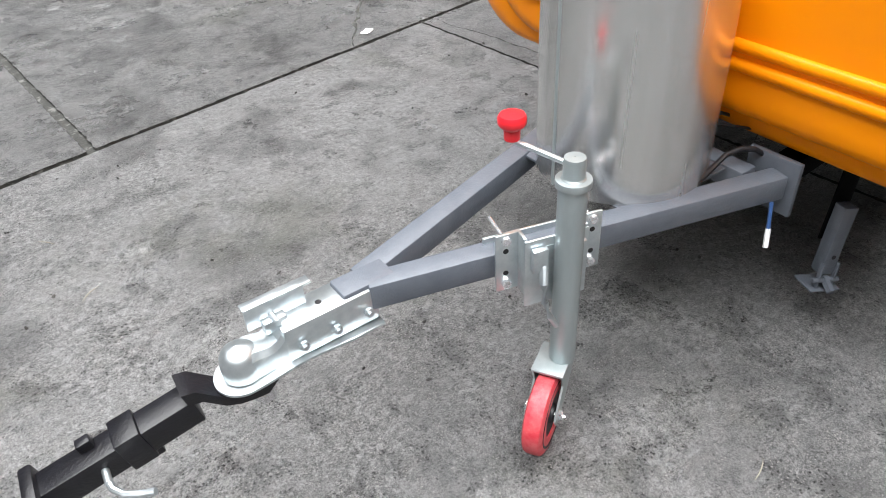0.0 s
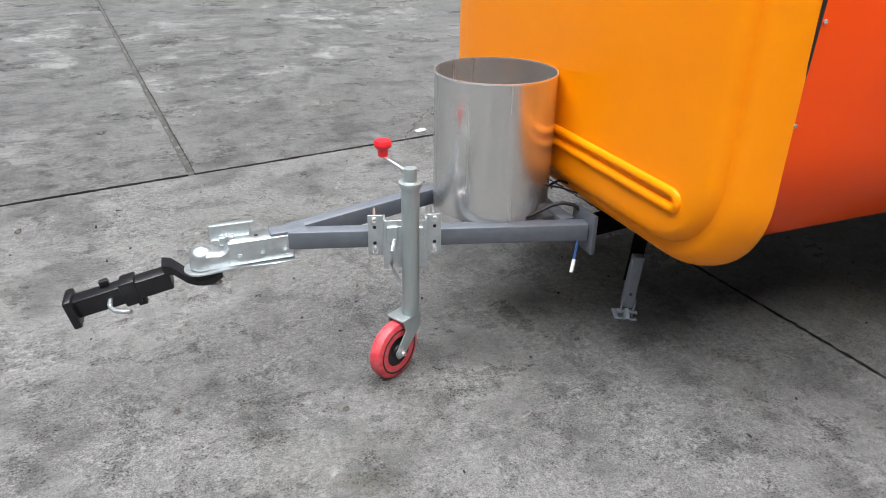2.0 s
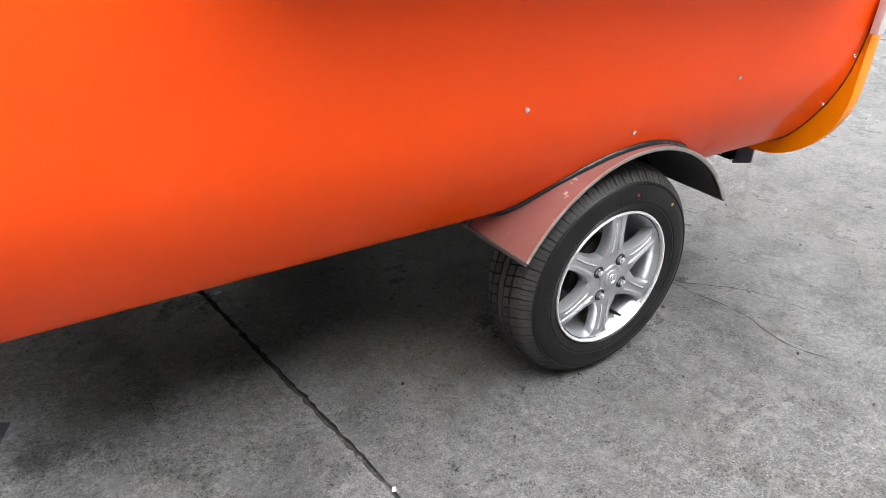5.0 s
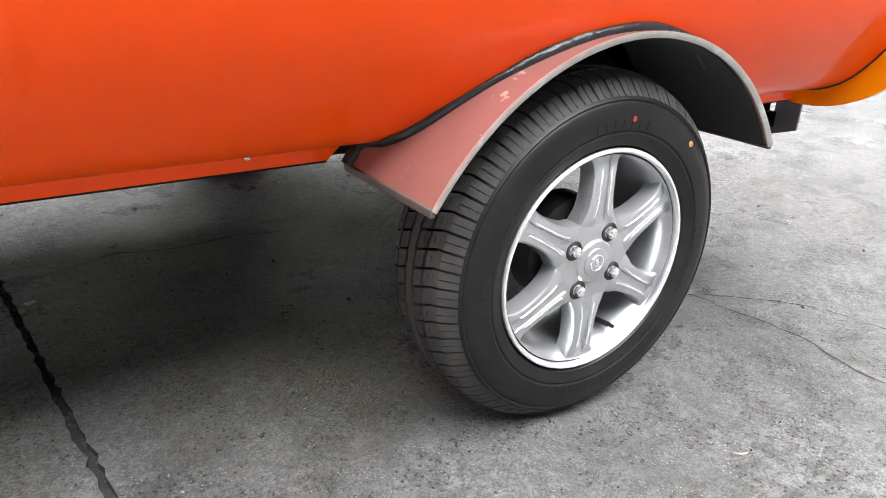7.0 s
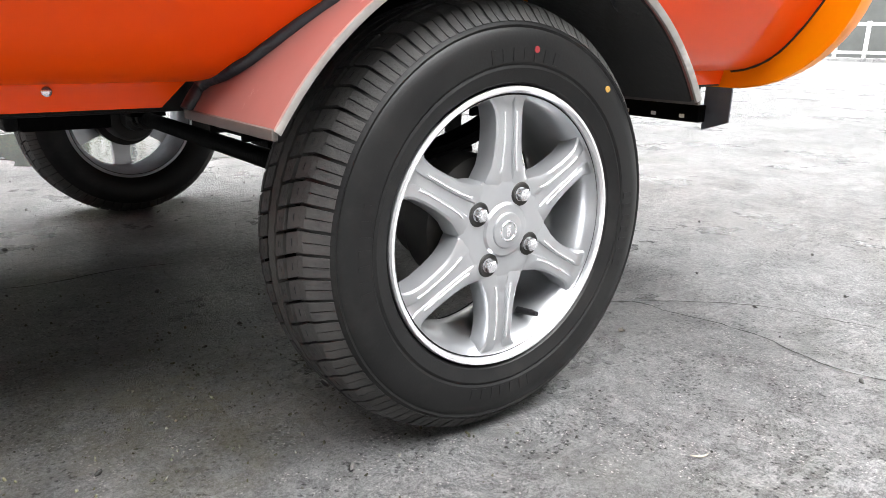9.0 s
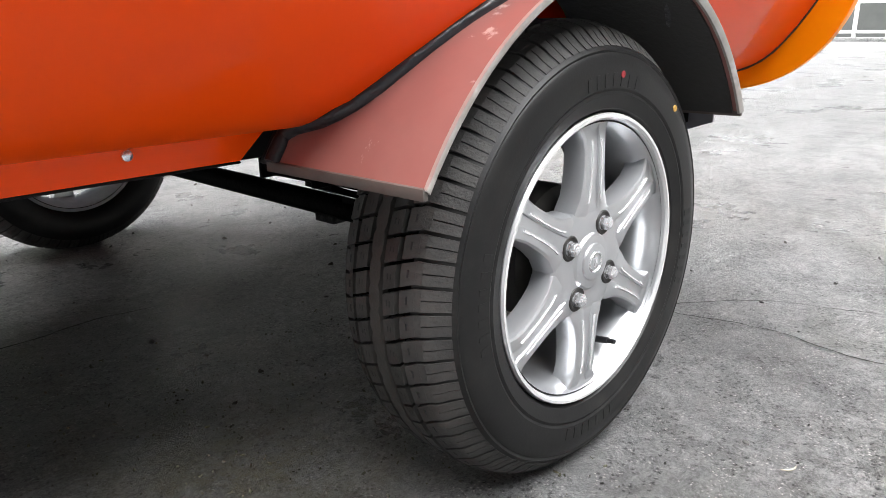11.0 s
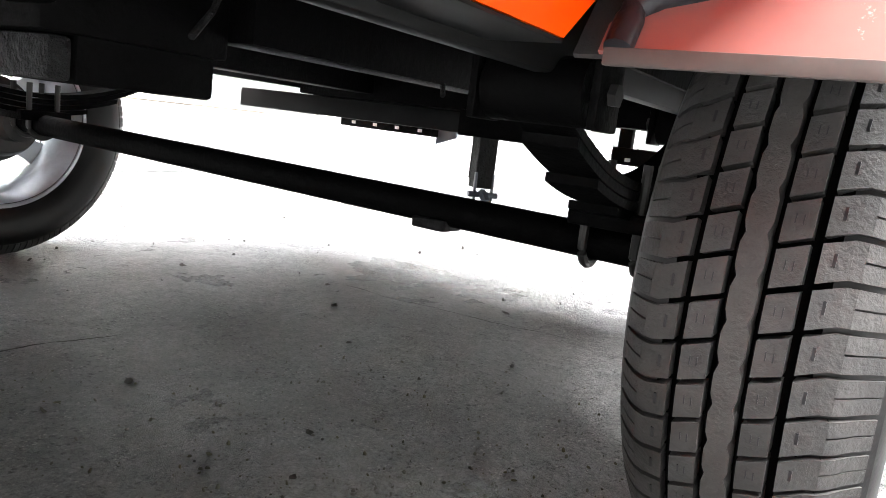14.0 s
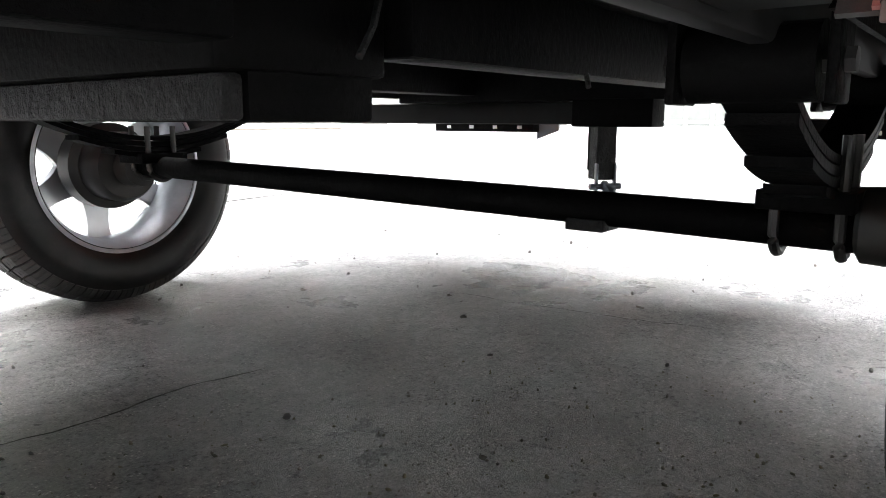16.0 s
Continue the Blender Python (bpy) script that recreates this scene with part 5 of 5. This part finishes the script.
for i, (x, y, h, w) in enumerate(((3.7, 23.6, 1.4, 1.9), (5.4, 24.4, 1.9, 2.2), (7.3, 22.4, 2.2, 2.4), (9.5, 21.6, 1.7, 2.2), (11.7, 22.0, 2.2, 2.4), (2.7, 26.0, 1.6, 1.9))):
    shrub(x, y, h, w, 20 + i)
for i, (x, y, h, w) in enumerate(((0.30, 9.55, 0.5, 0.7), (0.58, 9.15, 0.4, 0.55))):
    shrub(x, y, h, w, 60 + i)
M_SOIL = Shader("dark_soil", (0.06, 0.05, 0.04), 0.95)
M_SOIL.tint(M_SOIL.noise(6, 5), (0.13, 0.11, 0.08), 0.7)
M_SOIL.bump(M_SOIL.noise(12, 6), 0.05, 1.0)
bm = bmesh.new()
box(bm, 2.4, 21.0, 20.9, 30.0, -0.05, 0.06, bevel=0.02)
tagged(part("planting_bed", bm, M_SOIL), "dark soil bed with leaf litter", "soil bed", kind="structure")

M_CRATE = Shader("tan_crate_wood", (0.55, 0.30, 0.10), 0.7)
M_CRATE.tint(M_CRATE.noise(4, 4, 0.6, (1, 1, 5)), (0.40, 0.20, 0.07), 0.6)
crate = tagged(new("crate"), "tan wooden crate standing on the soil bed", "crate")
crate.matrix_basis = Matrix.Translation((5.35, 22.3, 0.06))
for k in range(3):
    bm = bmesh.new()
    box(bm, -0.32, 0.32, -0.25, 0.25, 0.01 + 0.11 * k, 0.11 + 0.11 * k, bevel=0.006)
    part("crate_board", bm, M_CRATE, crate)

# white railing far behind the trailer
M_RAILING = Shader("white_railing_paint", (0.75, 0.75, 0.74), 0.5)
M_RAILING.tint(M_RAILING.noise(3, 5), (0.60, 0.60, 0.58), 0.6)
railing = tagged(new("railing"), "white painted metal railing along the yard edge", "railing")
railing.matrix_basis = Matrix.Translation((27.0, 0, 0))
for z in (0.30, 1.25):
    bm = bmesh.new()
    box(bm, -0.04, 0.04, -12, 22, z - 0.05, z + 0.05, bevel=0.01)
    part("rail", bm, M_RAILING, railing)
bm = bmesh.new()
box(bm, -0.05, 0.05, -0.06, 0.06, 0, 1.35, bevel=0.008)
post = part("post", bm, M_RAILING, railing)
post.matrix_basis = Matrix.Translation((0, -12, 0))
for k in range(1, 35):
    again(post, m=Matrix.Translation((0, -12 + k, 0)))
bm = bmesh.new()
box(bm, 26.2, 26.6, -14, 24, -0.05, 0.14, bevel=0.02)
tagged(part("kerb", bm, M_CONC), "pale concrete kerb", "kerb", kind="structure")
M_WALL = Shader("grey_render_wall", (0.30, 0.30, 0.29), 0.8)
M_WALL.tint(M_WALL.noise(0.6, 5), (0.22, 0.22, 0.21), 0.7)
M_WALLDARK = Shader("weathered_grey_wall", (0.13, 0.135, 0.13), 0.85)
M_WALLDARK.tint(M_WALLDARK.noise(0.7, 5), (0.08, 0.085, 0.08), 0.7)
bm = bmesh.new()
box(bm, 34, 34.3, -40, 50, -0.1, 4.0)
tagged(part("boundary_wall", bm, M_WALLDARK), "weathered grey boundary wall", "wall", kind="structure")

# white hut with a brown doorway behind the planting bed, mirrored in the puddle
M_BROWN = Shader("brown_door_wood", (0.22, 0.12, 0.06), 0.6)
M_BROWN.tint(M_BROWN.noise(5, 5, 0.6, (6, 6, 0.5)), (0.34, 0.22, 0.13), 0.6)
hut = tagged(new("hut"), "white rendered hut with a grey window and brown doorway", "hut")
hut.matrix_basis = Matrix.Translation((0.8, 30.6, 0))
bm = bmesh.new()
box(bm, 7.4, 19.8, 0.0, 6.0, 0, 6.4)
part("wall", bm, M_RAILING, hut)
bm = bmesh.new()
box(bm, 7.1, 20.2, -0.4, 6.4, 6.4, 6.7, bevel=0.03)
part("roof", bm, M_ZTUBE, hut)
for x0, x1, z0, z1 in ((7.52, 7.70, 1.75, 4.9), (8.69, 8.85, 1.75, 4.9), (7.70, 8.69, 4.74, 4.9), (7.70, 8.69, 1.75, 1.9)):
    bm = bmesh.new()
    box(bm, x0, x1, -0.05, 0.0, z0, z1)
    part("window_frame", bm, M_GREY, hut)
for x in (9.11, 9.38, 9.73):
    bm = bmesh.new()
    box(bm, x, x + 0.11, -0.13, 0.0, 0, 5.2)
    part("door_post", bm, M_BROWN, hut)
for i, (x, y, h, w) in enumerate(((3.5, 28.3, 5.4, 2.8), (5.5, 28.7, 5.0, 2.6), (7.2, 28.5, 5.2, 2.4))):
    shrub(x, y, h, w, 40 + i)

# unseen wall added behind the walk: closes the yard, blocks low sky light
bm = bmesh.new()
box(bm, -1.6, 16, -5.1, -4.7, -0.05, 3.6)
tagged(part("wall_south", bm, M_WALL), "unseen plain grey wall added to block low light", "wall", kind="structure")

# white sheet-metal offcuts on the far side of the yard
bm = bmesh.new()
box(bm, -0.9, 0.9, -0.35, 0.35, 0.0, 0.22, Matrix.Translation((13.4, 13.4, 0)) @ Matrix.Rotation(radians(-50), 4, "Z"), 0.01)
tagged(part("metal_sheet", bm, M_WHITE), "white metal sheet lying flat on the concrete", "metal sheet")
bm = bmesh.new()
box(bm, -0.3, 0.3, -0.25, 0.25, 0.0, 0.42, Matrix.Translation((11.9, 11.2, 0)) @ Matrix.Rotation(radians(-40), 4, "Z"), 0.01)
tagged(part("white_box", bm, M_WHITE), "white box standing on the concrete", "box")


def scrap(x, y, r, yaw, seed):
    """A torn, crumpled bit of white paper."""
    bm = bmesh.new()
    grid = []
    for i in range(5):
        row = []
        for j in range(5):
            u, v = i / 2 - 1, j / 2 - 1
            edge = 1 + 0.35 * noise.noise(Vector((u * 2 + seed, v * 2, 1)))
            row.append((u * r * edge, v * r * 0.65 * edge, 0.002 + r * 0.35 * abs(noise.noise(Vector((u * 1.7, v * 1.7, seed))))))
        grid.append(row)
    m = Matrix.Translation((x, y, 0.001)) @ Matrix.Rotation(radians(yaw), 4, "Z")
    loft(bm, [[m @ Vector(p) for p in row] for row in grid], closed=False)
    return tagged(part("paper_scrap", bm, M_WHITE, sharp=20), "small torn scrap of white paper beside the joint", "paper", "paper scraps on the slab")


scrap(-1.051, 2.625, 0.03, 35, 5)
scrap(-0.653, 0.836, 0.011, 20, 3)
scrap(-0.622, -0.047, 0.006, 60, 8)
